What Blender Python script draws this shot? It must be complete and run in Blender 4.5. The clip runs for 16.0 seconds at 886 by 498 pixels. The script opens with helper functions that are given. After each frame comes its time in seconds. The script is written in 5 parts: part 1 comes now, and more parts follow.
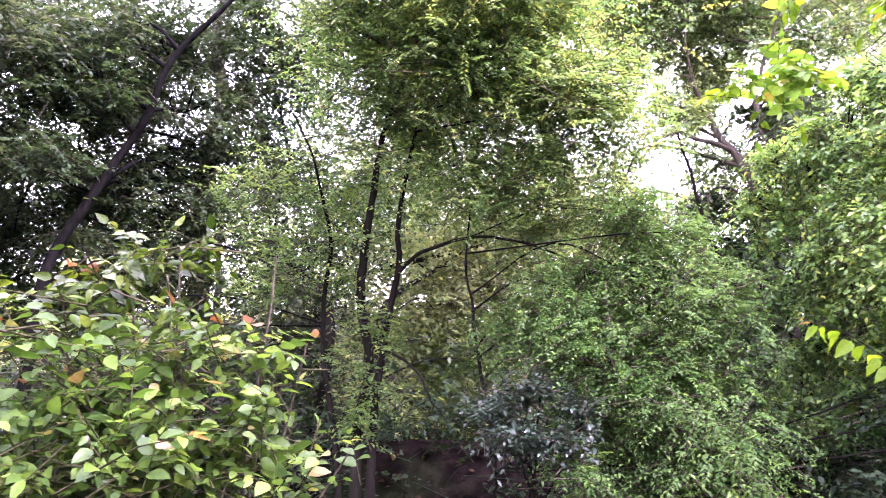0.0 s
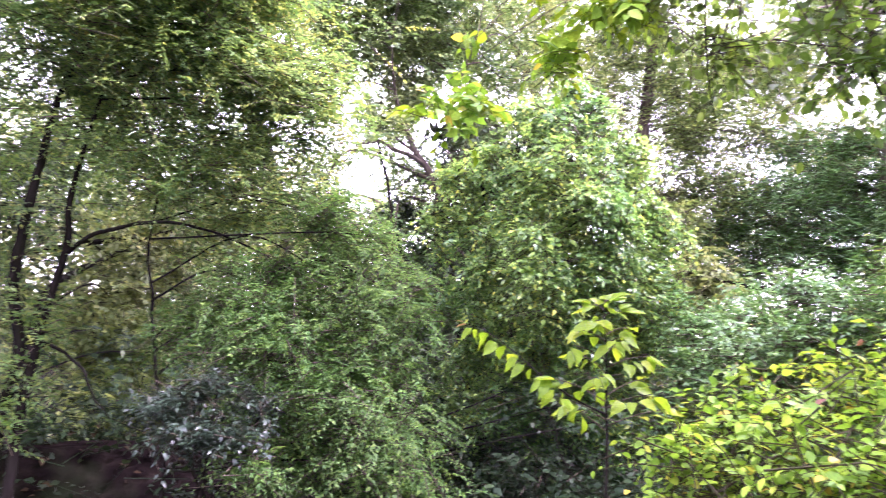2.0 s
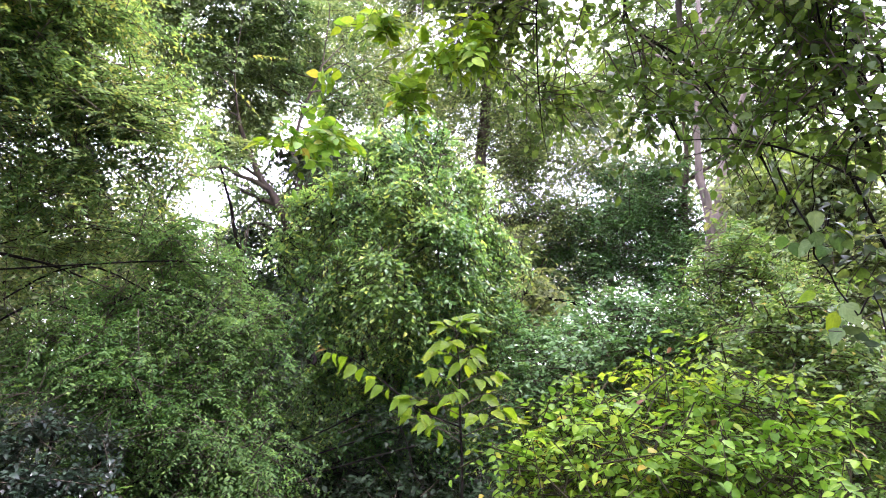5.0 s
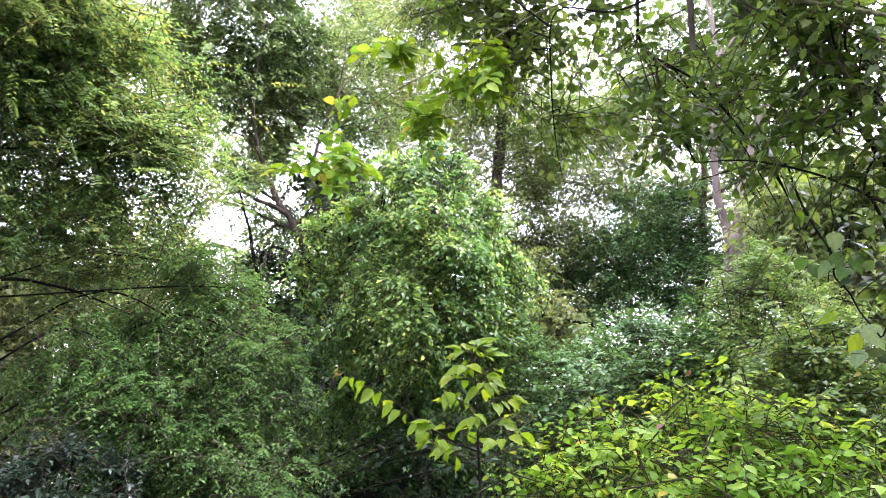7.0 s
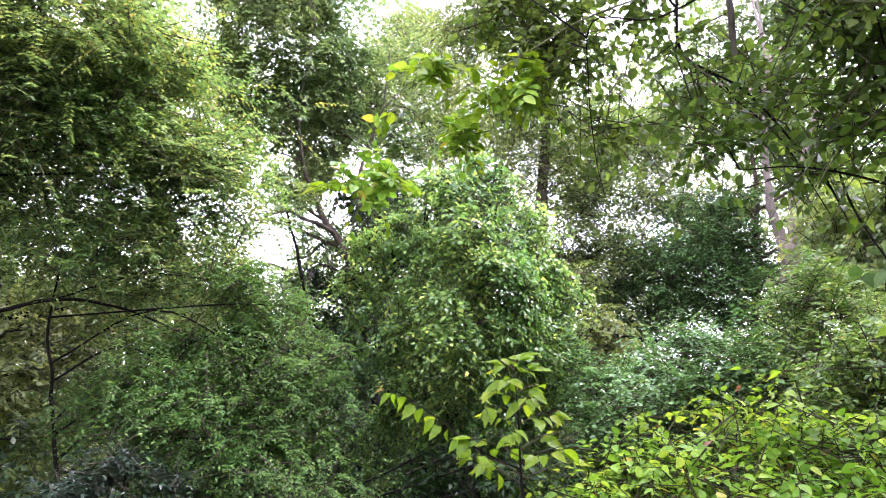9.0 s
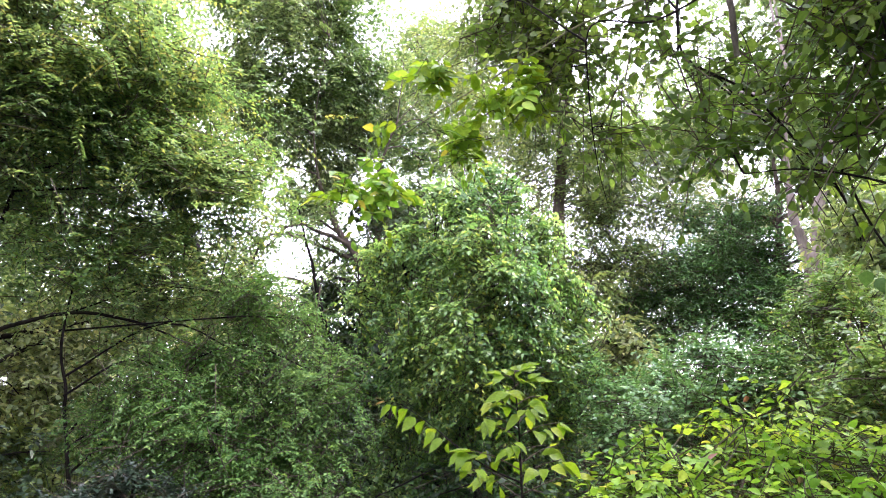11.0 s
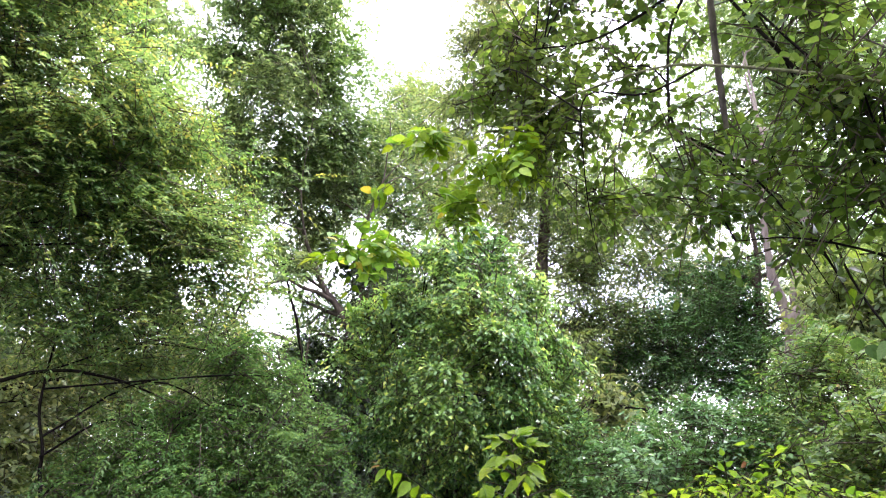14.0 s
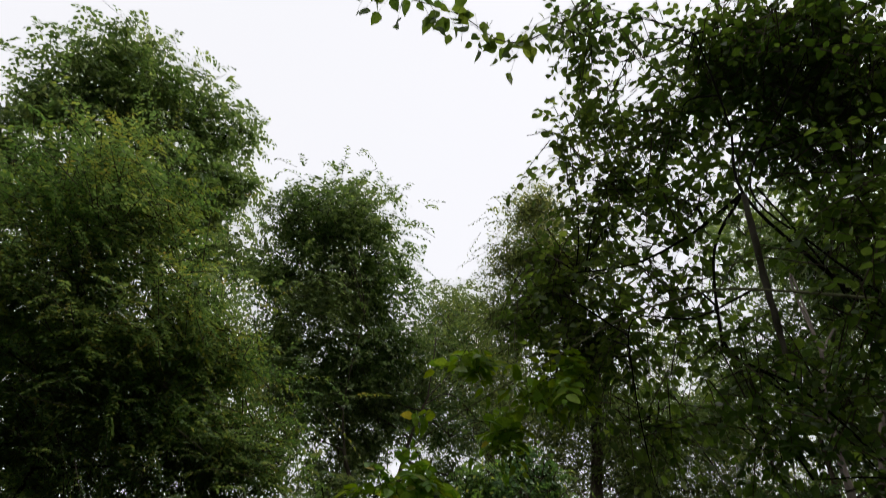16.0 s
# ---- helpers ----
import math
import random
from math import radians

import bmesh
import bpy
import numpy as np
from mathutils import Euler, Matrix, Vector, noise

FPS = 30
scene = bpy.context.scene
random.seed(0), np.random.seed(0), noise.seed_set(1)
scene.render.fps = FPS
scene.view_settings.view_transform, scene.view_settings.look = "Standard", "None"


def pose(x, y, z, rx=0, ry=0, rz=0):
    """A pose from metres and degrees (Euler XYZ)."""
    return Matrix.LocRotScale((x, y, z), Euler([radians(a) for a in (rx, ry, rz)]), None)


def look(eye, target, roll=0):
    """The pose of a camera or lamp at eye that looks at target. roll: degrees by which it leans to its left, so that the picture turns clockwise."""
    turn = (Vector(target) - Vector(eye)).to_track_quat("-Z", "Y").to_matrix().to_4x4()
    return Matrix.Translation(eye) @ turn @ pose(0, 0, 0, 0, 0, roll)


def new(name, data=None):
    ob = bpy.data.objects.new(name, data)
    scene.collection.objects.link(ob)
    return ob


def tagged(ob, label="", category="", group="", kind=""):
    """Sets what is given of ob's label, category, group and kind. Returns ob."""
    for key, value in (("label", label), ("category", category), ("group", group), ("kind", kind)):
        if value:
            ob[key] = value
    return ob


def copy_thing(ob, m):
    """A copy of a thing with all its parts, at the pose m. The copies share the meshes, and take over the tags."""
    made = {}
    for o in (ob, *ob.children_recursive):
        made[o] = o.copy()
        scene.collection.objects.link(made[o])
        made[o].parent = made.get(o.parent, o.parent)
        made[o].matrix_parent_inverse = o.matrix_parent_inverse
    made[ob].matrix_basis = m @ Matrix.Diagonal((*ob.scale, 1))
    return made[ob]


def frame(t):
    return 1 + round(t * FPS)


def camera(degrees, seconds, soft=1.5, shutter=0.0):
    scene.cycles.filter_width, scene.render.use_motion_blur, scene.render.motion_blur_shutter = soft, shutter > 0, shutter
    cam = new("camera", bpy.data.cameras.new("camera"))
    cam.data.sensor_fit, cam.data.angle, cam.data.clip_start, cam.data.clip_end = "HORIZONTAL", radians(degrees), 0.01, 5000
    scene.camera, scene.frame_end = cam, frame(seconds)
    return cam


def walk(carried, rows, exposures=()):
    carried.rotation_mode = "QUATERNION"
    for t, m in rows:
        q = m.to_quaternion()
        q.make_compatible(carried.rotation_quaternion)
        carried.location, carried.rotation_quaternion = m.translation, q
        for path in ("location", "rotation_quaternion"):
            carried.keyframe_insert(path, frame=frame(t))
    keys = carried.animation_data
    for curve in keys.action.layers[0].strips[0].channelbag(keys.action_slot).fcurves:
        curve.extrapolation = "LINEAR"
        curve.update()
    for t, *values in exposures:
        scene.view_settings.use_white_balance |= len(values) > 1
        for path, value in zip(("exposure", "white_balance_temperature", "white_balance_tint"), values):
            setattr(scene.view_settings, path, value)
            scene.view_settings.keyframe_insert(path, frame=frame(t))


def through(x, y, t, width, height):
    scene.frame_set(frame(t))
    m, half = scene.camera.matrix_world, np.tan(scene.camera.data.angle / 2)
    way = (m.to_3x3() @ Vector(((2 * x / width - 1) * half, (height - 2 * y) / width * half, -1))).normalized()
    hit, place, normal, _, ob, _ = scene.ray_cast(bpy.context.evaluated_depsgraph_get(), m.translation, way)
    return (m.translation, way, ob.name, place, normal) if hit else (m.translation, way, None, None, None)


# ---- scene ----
cam = camera(64.7, 16.0, 1.0, 0.3)
PATH = [
    (0, (0.369, 0.098, 1.542), (0.134, 2.074, 1.743), 1.9),
    (0.5, (0.393, 0.091, 1.541), (0.295, 2.077, 1.754), 2.2),
    (1, (0.427, 0.089, 1.541), (0.528, 2.074, 1.762), 2.6),
    (1.5, (0.439, 0.089, 1.538), (0.721, 2.056, 1.756), 3.2),
    (2, (0.428, 0.073, 1.544), (1.02, 1.97, 1.776), 3.9),
    (2.5, (0.392, 0.044, 1.559), (1.189, 1.862, 1.801), 2.2),
    (3, (0.355, 0.018, 1.557), (1.185, 1.817, 1.826), 1.2),
    (3.5, (0.332, -0.008, 1.548), (1.278, 1.729, 1.841), 1.4),
    (4, (0.315, -0.023, 1.533), (1.33, 1.677, 1.817), 1.2),
    (6.5, (0.31, -0.042, 1.544), (1.266, 1.674, 1.921), 1.1),
    (7, (0.31, -0.046, 1.543), (1.259, 1.674, 1.921), 1.0),
    (7.5, (0.313, -0.043, 1.545), (1.249, 1.68, 1.938), 1.0),
    (8, (0.31, -0.048, 1.54), (1.228, 1.682, 1.944), 0.9),
    (8.5, (0.322, -0.049, 1.54), (1.198, 1.703, 1.944), 0.7),
    (9, (0.349, -0.052, 1.54), (1.169, 1.723, 1.961), 0.9),
    (9.2, (0.36, -0.055, 1.539), (1.148, 1.732, 1.968), 0.9),
    (11.3, (0.46, -0.055, 1.53), (1.21, 1.739, 2.0), 0.8),
    (11.5, (0.461, -0.059, 1.529), (1.21, 1.732, 2.007), 0.9),
    (12, (0.469, -0.055, 1.532), (1.178, 1.754, 2.005), 2.2),
    (12.5, (0.441, -0.055, 1.537), (1.184, 1.733, 2.039), 2.0),
    (13, (0.416, -0.032, 1.549), (1.202, 1.733, 2.064), 1.5),
    (13.5, (0.388, -0.05, 1.546), (1.175, 1.7, 2.111), 1.4),
    (14, (0.372, -0.054, 1.556), (1.162, 1.68, 2.163), 0.9),
    (14.5, (0.368, -0.041, 1.571), (1.1, 1.688, 2.262), 1.8),
    (15, (0.378, -0.016, 1.602), (1.058, 1.687, 2.399), 2.0),
    (15.5, (0.383, -0.026, 1.612), (1.014, 1.612, 2.571), 1.9),
    (16, (0.399, -0.02, 1.634), (0.953, 1.528, 2.773), 3.0),
]
walk(
    cam,
    [(t, look(eye, target, roll)) for t, eye, target, roll in PATH],
    [
        (0.0, 3.30, 5650, 58), (2.0, 3.15, 5600, 57), (2.5, 2.65, 5650, 50), (3.0, 2.57, 5650, 45), (4.2, 2.48, 5650, 39), (9.0, 2.48, 5650, 34), (13.5, 2.36, 5700, 31), (14.0, 2.27, 5700, 29), (14.5, 1.80, 5750, 27), (15.0, 1.55, 5900, 23), (15.5, 0.75, 6000, 18), (16.0, -0.80, 6300, 13),
    ],
)

# ---- light: a bright overcast sky ----
world = bpy.data.worlds.new("overcast")
scene.world = world
world.use_nodes = True
wn, wl = world.node_tree.nodes, world.node_tree.links
SUN_ELEVATION, SUN_ROTATION = radians(55), radians(107)
sky = wn.new("ShaderNodeTexSky")
sky.sky_type, sky.sun_disc = "NISHITA", False
sky.sun_elevation, sky.sun_rotation = SUN_ELEVATION, SUN_ROTATION
sky.dust_density, sky.air_density = 4.0, 1.0
veil = wn.new("ShaderNodeMix")
veil.data_type = "RGBA"
veil.inputs[0].default_value = 0.72
veil.inputs[7].default_value = (14.6, 14.4, 14.0, 1)
wl.new(sky.outputs[0], veil.inputs[6])
back = wn["Background"]
back.inputs["Strength"].default_value = 0.15
wl.new(veil.outputs[2], back.inputs["Color"])
sun_data = bpy.data.lights.new("sun", "SUN")
sun_data.energy, sun_data.angle, sun_data.color = 1.5, radians(12), (1.0, 0.95, 0.86)
sun = new("sun", sun_data)
sun.rotation_euler = (radians(35), 0, radians(73))

# ---- plan: places in metres ----
FEATHERY_CROWN = [
    (-0.62, 5.07, 3.4, 0.65, 1),
    (0.22, 4.93, 3.46, 0.69, 1.2),
    (0.73, 4.87, 2.99, 0.44, 0.96),
    (-0.19, 5.12, 2.77, 0.63, 0.5),
    (-0.97, 5.21, 2.66, 0.44, 0.4),
    (0.36, 4.91, 2.48, 0.42, 0.5),
    (-0.56, 4.44, 4.04, 0.63, 1.1),
    (0.05, 4.46, 3.73, 0.48, 1.1),
    (0.42, 4.59, 3.71, 0.31, 0.9),
    (-0.46, 4.2, 4.55, 0.44, 1),
    (-0.86, 4.56, 4.2, 0.48, 1),
    (-0.51, 4.56, 3.32, 0.53, 0.88),
    (0.99, 4.74, 2.81, 0.26, 0.45),
    (0.84, 4.67, 3.12, 0.3, 0.8),
    (0.74, 4.84, 2.49, 0.3, 0.35),
    (0.29, 4.87, 2.44, 0.4, 0.35),
    (0.45, 5.01, 2.22, 0.33, 0.4),
    (-0.84, 5.13, 2.09, 0.29, 0.3),
    (-0.18, 4.63, 3.55, 0.49, 1),
    (-0.28, 4.74, 2.87, 0.48, 0.45),
    (0.32, 4.69, 3.19, 0.4, 0.8),
    (0.14, 4.83, 2.66, 0.4, 0.35),
    (-0.76, 5.12, 1.34, 0.13, 0.25),
    (-0.56, 5.01, 1.55, 0.13, 0.25),
    (-0.99, 5.21, 1.29, 0.15, 0.25),
    (-0.55, 5.0, 1.92, 0.12, 0.25),
    (-0.77, 5.08, 0.91, 0.15, 0.25),
    (-1.53, 5.04, 2.61, 0.24, 0.4),
    (-1.18, 5.08, 2.46, 0.24, 0.4),
    (-1.72, 5.14, 2.20, 0.24, 0.4),
    (-1.26, 5.11, 2.08, 0.26, 0.4),
    (-1.02, 5.21, 1.84, 0.19, 0.4),
    (-1.56, 5.14, 1.78, 0.24, 0.4),
    (-1.83, 5.05, 2.48, 0.20, 0.35),
    (-0.72, 4.93, 1.55, 0.14, 0.5),
    (-0.72, 4.91, 1.20, 0.14, 0.5),
    (-0.55, 4.91, 1.40, 0.13, 0.5),
    (-0.72, 4.83, 0.84, 0.15, 0.5),
    (-0.60, 4.88, 1.05, 0.13, 0.5),
]
FEATHERY_STEMS_A = [
    (-0.718, 4.792, 0.406, 0.042),
    (-0.743, 4.923, 0.845, 0.038),
    (-0.733, 5.020, 1.297, 0.035),
    (-0.802, 5.059, 1.702, 0.032),
    (-0.774, 5.032, 2.139, 0.028),
    (-0.711, 4.918, 2.594, 0.022),
    (-0.555, 4.776, 3.045, 0.015),
    (-0.302, 4.564, 3.443, 0.007),
]
FEATHERY_STEMS_B = [
    (-0.617, 4.764, 0.418, 0.032),
    (-0.628, 4.915, 0.993, 0.029),
    (-0.606, 4.999, 1.382, 0.026),
    (-0.580, 5.004, 1.706, 0.024),
    (-0.508, 5.001, 1.978, 0.021),
    (-0.540, 4.971, 2.193, 0.019),
    (-0.481, 4.912, 2.594, 0.015),
    (-0.373, 4.780, 2.965, 0.01),
    (-0.153, 4.637, 3.313, 0.005),
]
FEATHERY_STEMS_C = [
    (-0.863, 4.907, 0.371, 0.022),
    (-1.009, 5.078, 0.959, 0.021),
    (-1.110, 5.135, 1.554, 0.018),
    (-1.068, 5.119, 2.081, 0.014),
    (-1.154, 4.956, 2.599, 0.009),
    (-1.264, 4.720, 2.949, 0.005),
]
FEATHERY_ARCH = [
    (-0.514, 4.988, 1.876, 0.016),
    (-0.397, 4.918, 1.973, 0.014),
    (-0.248, 4.882, 2.051, 0.0125),
    (0.016, 4.851, 2.108, 0.011),
    (0.275, 4.815, 2.093, 0.009),
    (0.531, 4.771, 2.017, 0.007),
    (0.775, 4.716, 1.906, 0.003),
]
FEATHERY_LOW_LIMB = [
    (-0.589, 4.949, 1.317, 0.012),
    (-0.379, 4.879, 1.213, 0.009),
    (-0.232, 4.829, 0.994, 0.006),
    (-0.132, 4.825, 0.873, 0.003),
]
ARCHING_CROWN = [
    (0.66, 4.68, 1.74, 0.35, 0.7),
    (1.08, 4.63, 1.85, 0.39, 1),
    (1.32, 4.39, 1.48, 0.37, 1),
    (0.89, 4.46, 1.29, 0.43, 1),
    (1.34, 4.15, 1.02, 0.39, 1),
    (0.99, 4.2, 0.87, 0.39, 1),
    (0.42, 4.9, 1.47, 0.31, 0.9),
    (1.39, 3.79, 0.83, 0.25, 1),
    (1.0, 4.55, 2.25, 0.25, 0.8),
    (1.29, 4.41, 2.11, 0.2, 0.8),
    (1.44, 4.2, 1.76, 0.21, 0.9),
    (0.64, 3.72, 0.83, 0.15, 0.5),
]
ARCHING_STEM = [
    (0.196, 4.798, 0.585, 0.0135),
    (0.117, 4.919, 1.075, 0.0125),
    (0.024, 4.985, 1.483, 0.011),
    (-0.010, 4.980, 1.721, 0.0095),
    (-0.042, 4.953, 2.063, 0.0075),
    (-0.012, 4.915, 2.358, 0.004),
]
GREY_SHRUB = [
    (0.23, 4.07, 1.09, 0.18, 0.9),
    (0.47, 3.98, 1.18, 0.14, 1),
    (0.71, 3.96, 1.12, 0.14, 0.8),
    (0.36, 3.95, 0.96, 0.19, 0.7),
    (0.62, 3.84, 0.94, 0.15, 0.7),
]
DARK_CROWN = [
    (-3.82, 5.55, 3.66, 0.87, 0.9),
    (-3.21, 5.79, 4.11, 0.64, 0.8),
    (-4.09, 5.89, 2.73, 0.9, 1),
    (-2.86, 6.25, 3.42, 0.52, 0.7),
    (-3.47, 6.32, 2.71, 0.66, 0.9),
    (-2.35, 6.34, 4.45, 0.54, 0.6),
    (-2.93, 6.72, 2.8, 0.55, 0.8),
    (-4.63, 5.32, 3.14, 1.02, 1),
    (-3.14, 6.37, 4.02, 0.43, 0.9),
    (-3.84, 6.18, 3.29, 0.68, 1),
    (-3.0, 6.92, 3.26, 0.35, 0.9),
    (-4.22, 5.59, 4.1, 0.61, 0.9),
]
DARK_TRUNK = [
    (-3.464, 5.223, 1.463, 0.047),
    (-3.389, 5.376, 2.064, 0.044),
    (-3.2, 5.545, 2.615, 0.040),
    (-2.901, 5.685, 3.27, 0.034),
    (-2.69, 5.729, 3.818, 0.028),
    (-2.288, 5.827, 4.323, 0.019),
    (-1.751, 5.834, 4.948, 0.011),
]
STUMP_TRUNK = [
    (-3.178, 7.479, 1.121, 0.112),
    (-3.21, 7.43, 2.363, 0.105),
    (-3.152, 7.336, 3.107, 0.098),
    (-2.959, 7.231, 3.841, 0.077),
    (-2.973, 7.042, 4.344, 0.056),
    (-2.842, 6.885, 4.838, 0.042),
    (-1.998, 6.823, 5.593, 0.021),
]
VINE_CROWN = [
    (2.47, 4.21, 3.02, 0.19, 1),
    (2.37, 4.40, 2.95, 0.17, 1),
    (2.72, 4.23, 2.94, 0.17, 1),
    (2.23, 4.37, 2.69, 0.21, 1),
    (2.43, 4.06, 2.65, 0.25, 1.1),
    (2.87, 4.21, 2.70, 0.19, 1),
    (2.12, 4.62, 2.52, 0.21, 0.9),
    (2.31, 4.24, 2.36, 0.28, 1.1),
    (2.55, 3.95, 2.34, 0.25, 1.1),
    (2.96, 4.04, 2.39, 0.18, 1),
    (2.03, 4.76, 2.24, 0.17, 0.8),
    (2.17, 4.40, 2.09, 0.24, 1),
    (2.38, 4.03, 2.03, 0.27, 1.1),
    (2.77, 4.04, 2.06, 0.23, 1),
    (3.10, 4.06, 2.10, 0.13, 0.9),
    (2.08, 4.78, 1.87, 0.17, 0.6),
    (2.31, 4.48, 1.75, 0.25, 0.8),
    (2.53, 4.15, 1.71, 0.25, 0.9),
    (2.88, 4.06, 1.76, 0.23, 0.9),
    (3.17, 4.11, 1.79, 0.12, 0.7),
    (2.17, 4.64, 1.44, 0.23, 0.6),
    (2.44, 4.36, 1.37, 0.26, 0.7),
    (2.72, 4.16, 1.42, 0.24, 0.8),
    (3.04, 4.14, 1.49, 0.17, 0.7),
    (2.05, 4.73, 1.13, 0.20, 0.5),
    (2.34, 4.50, 1.07, 0.25, 0.6),
    (2.60, 4.25, 1.05, 0.26, 0.6),
    (2.89, 4.15, 1.12, 0.23, 0.6),
    (1.84, 4.79, 2.39, 0.12, 0.8),
    (3.22, 4.01, 2.33, 0.11, 0.8),
    (1.94, 4.71, 2.64, 0.12, 0.8),
    (2.98, 4.10, 2.84, 0.12, 0.8),
    (2.27, 4.40, 3.09, 0.11, 0.8),
    (2.74, 4.15, 3.13, 0.10, 0.8),
    (1.88, 4.85, 1.75, 0.13, 0.6),
    (3.25, 4.04, 1.93, 0.10, 0.7),
    (2.58, 4.20, 3.23, 0.09, 0.6),
    (2.13, 4.55, 2.78, 0.12, 0.8),
]
VINE_TRUNK = [
    (2.377, 5.029, 0.39, 0.043),
    (2.306, 5.174, 1.185, 0.0406),
    (2.24, 5.315, 1.7, 0.0382),
    (2.401, 5.076, 2.41, 0.0335),
    (2.697, 4.699, 2.971, 0.0215),
    (2.845, 4.519, 3.271, 0.0095),
]
FORK_CROWN = [
    (1.28, 6.3, 6.02, 0.69, 0.8),
    (1.64, 6.1, 6.21, 0.38, 0.8),
    (0.87, 6.65, 5.55, 0.35, 0.7),
    (1.88, 6.35, 5.59, 0.47, 1),
    (1.57, 6.68, 5.14, 0.75, 1),
    (1.14, 6.89, 4.6, 0.49, 1),
    (2.09, 6.64, 4.76, 0.49, 1),
    (1.69, 6.82, 4.3, 0.55, 1),
    (2.23, 6.74, 4.18, 0.36, 0.9),
    (1.17, 6.34, 6.26, 0.45, 0.7),
    (2.2, 6.96, 3.12, 0.36, 0.6),
    (3.04, 6.88, 4.97, 0.4, 0.45),
    (3.5, 6.92, 4.47, 0.33, 0.4),
    (2.77, 6.76, 5.39, 0.33, 0.5),
    (3.22, 7.02, 3.91, 0.26, 0.5),
    (2.72, 6.85, 4.55, 0.35, 0.7),
    (3.05, 6.84, 4.28, 0.29, 0.7),
    (1.17, 6.74, 5.13, 0.37, 0.8),
    (2.31, 6.58, 4.99, 0.28, 0.8),
    (1.03, 6.34, 6.18, 0.35, 0.7),
    (2.35, 6.68, 4.5, 0.28, 0.8),
    (1.9, 6.97, 3.75, 0.39, 0.7),
    (3.21, 7.49, 3.47, 0.3, 0.5),
    (3.08, 7.39, 3.98, 0.27, 0.5),
    (2.67, 7.7, 3.38, 0.23, 0.5),
    (3.44, 7.42, 3.36, 0.27, 0.5),
    (2.52, 7.8, 3.11, 0.27, 0.5),
    (1.58, 7.95, 3.35, 0.23, 0.4),
    (1.33, 7.83, 4.08, 0.3, 0.6),
    (1.43, 8.08, 3.11, 0.3, 0.5),
    (2.19, 7.64, 4.2, 0.3, 0.6),
    (1.48, 7.63, 4.59, 0.3, 0.6),
    (2.21, 7.99, 2.79, 0.3, 0.5),
    (3.38, 7.51, 3.09, 0.23, 0.5),
]
FORK_TRUNK = [
    (2.792, 6.327, 0.638, 0.048),
    (2.703, 6.417, 1.244, 0.045),
    (2.594, 6.510, 1.826, 0.042),
    (2.487, 6.513, 2.258, 0.039),
    (2.401, 6.521, 2.754, 0.037),
    (2.282, 6.503, 3.022, 0.034),
    (2.100, 6.503, 3.238, 0.031),
    (1.958, 6.472, 3.483, 0.028),
    (1.830, 6.423, 3.734, 0.014),
    (1.739, 6.296, 4.132, 0.008),
    (1.735, 6.146, 4.590, 0.005),
    (1.754, 5.963, 5.031, 0.003),
]
FORK_LIMB = [
    (2.427, 6.522, 2.701, 0.033),
    (2.439, 6.464, 2.976, 0.030),
    (2.438, 6.398, 3.249, 0.026),
    (2.368, 6.379, 3.581, 0.020),
    (2.419, 6.280, 3.972, 0.014),
    (2.510, 6.094, 4.340, 0.008),
]
FORK_DEAD_LIMB = [
    (2.192, 6.505, 3.125, 0.024),
    (1.999, 6.434, 3.197, 0.021),
    (1.820, 6.370, 3.203, 0.018),
    (1.711, 6.329, 3.255, 0.015),
    (1.572, 6.317, 3.210, 0.011),
    (1.378, 6.355, 3.197, 0.006),
]
FORK_THIN_STEM = [
    (2.368, 6.218, 1.304, 0.024),
    (2.170, 6.378, 1.911, 0.021),
    (2.004, 6.490, 2.331, 0.018),
    (1.878, 6.467, 2.694, 0.015),
    (1.763, 6.420, 3.053, 0.012),
    (1.644, 6.354, 3.404, 0.007),
]
TALL_CROWN = [
    (-1.25, 6.87, 8.12, 0.58, 1),
    (-1.73, 7.04, 7.78, 0.58, 1),
    (-0.62, 7.23, 7.84, 0.62, 1),
    (-0.06, 7.26, 7.88, 0.43, 1),
    (-0.62, 7.66, 7.14, 0.77, 1),
    (0.05, 7.63, 7.25, 0.42, 1),
    (-2.07, 7.09, 7.59, 0.31, 0.8),
    (0.11, 8.0, 6.53, 0.61, 1),
    (-2.53, 7.56, 7.46, 0.36, 0.7),
    (-2.35, 7.94, 7.02, 0.48, 1),
    (0.31, 8.53, 5.18, 0.75, 0.9),
    (-1.55, 7.6, 7.13, 0.7, 1),
    (-1.15, 8.69, 4.25, 0.56, 0.7),
    (-0.56, 8.95, 3.6, 0.56, 0.7),
    (0.38, 9.01, 3.6, 0.41, 0.6),
    (-1.16, 8.91, 3.37, 0.6, 0.8),
    (1.38, 9.05, 3.21, 0.34, 0.5),
    (-0.94, 8.97, 2.62, 0.52, 0.7),
]
TALL_TRUNK = [
    (1.092, 9.042, -0.268, 0.14),
    (1.059, 9.153, 2.683, 0.12),
    (0.052, 8.638, 5.169, 0.1),
    (-0.658, 8.023, 6.578, 0.07),
    (-1.206, 7.007, 7.975, 0.03),
]
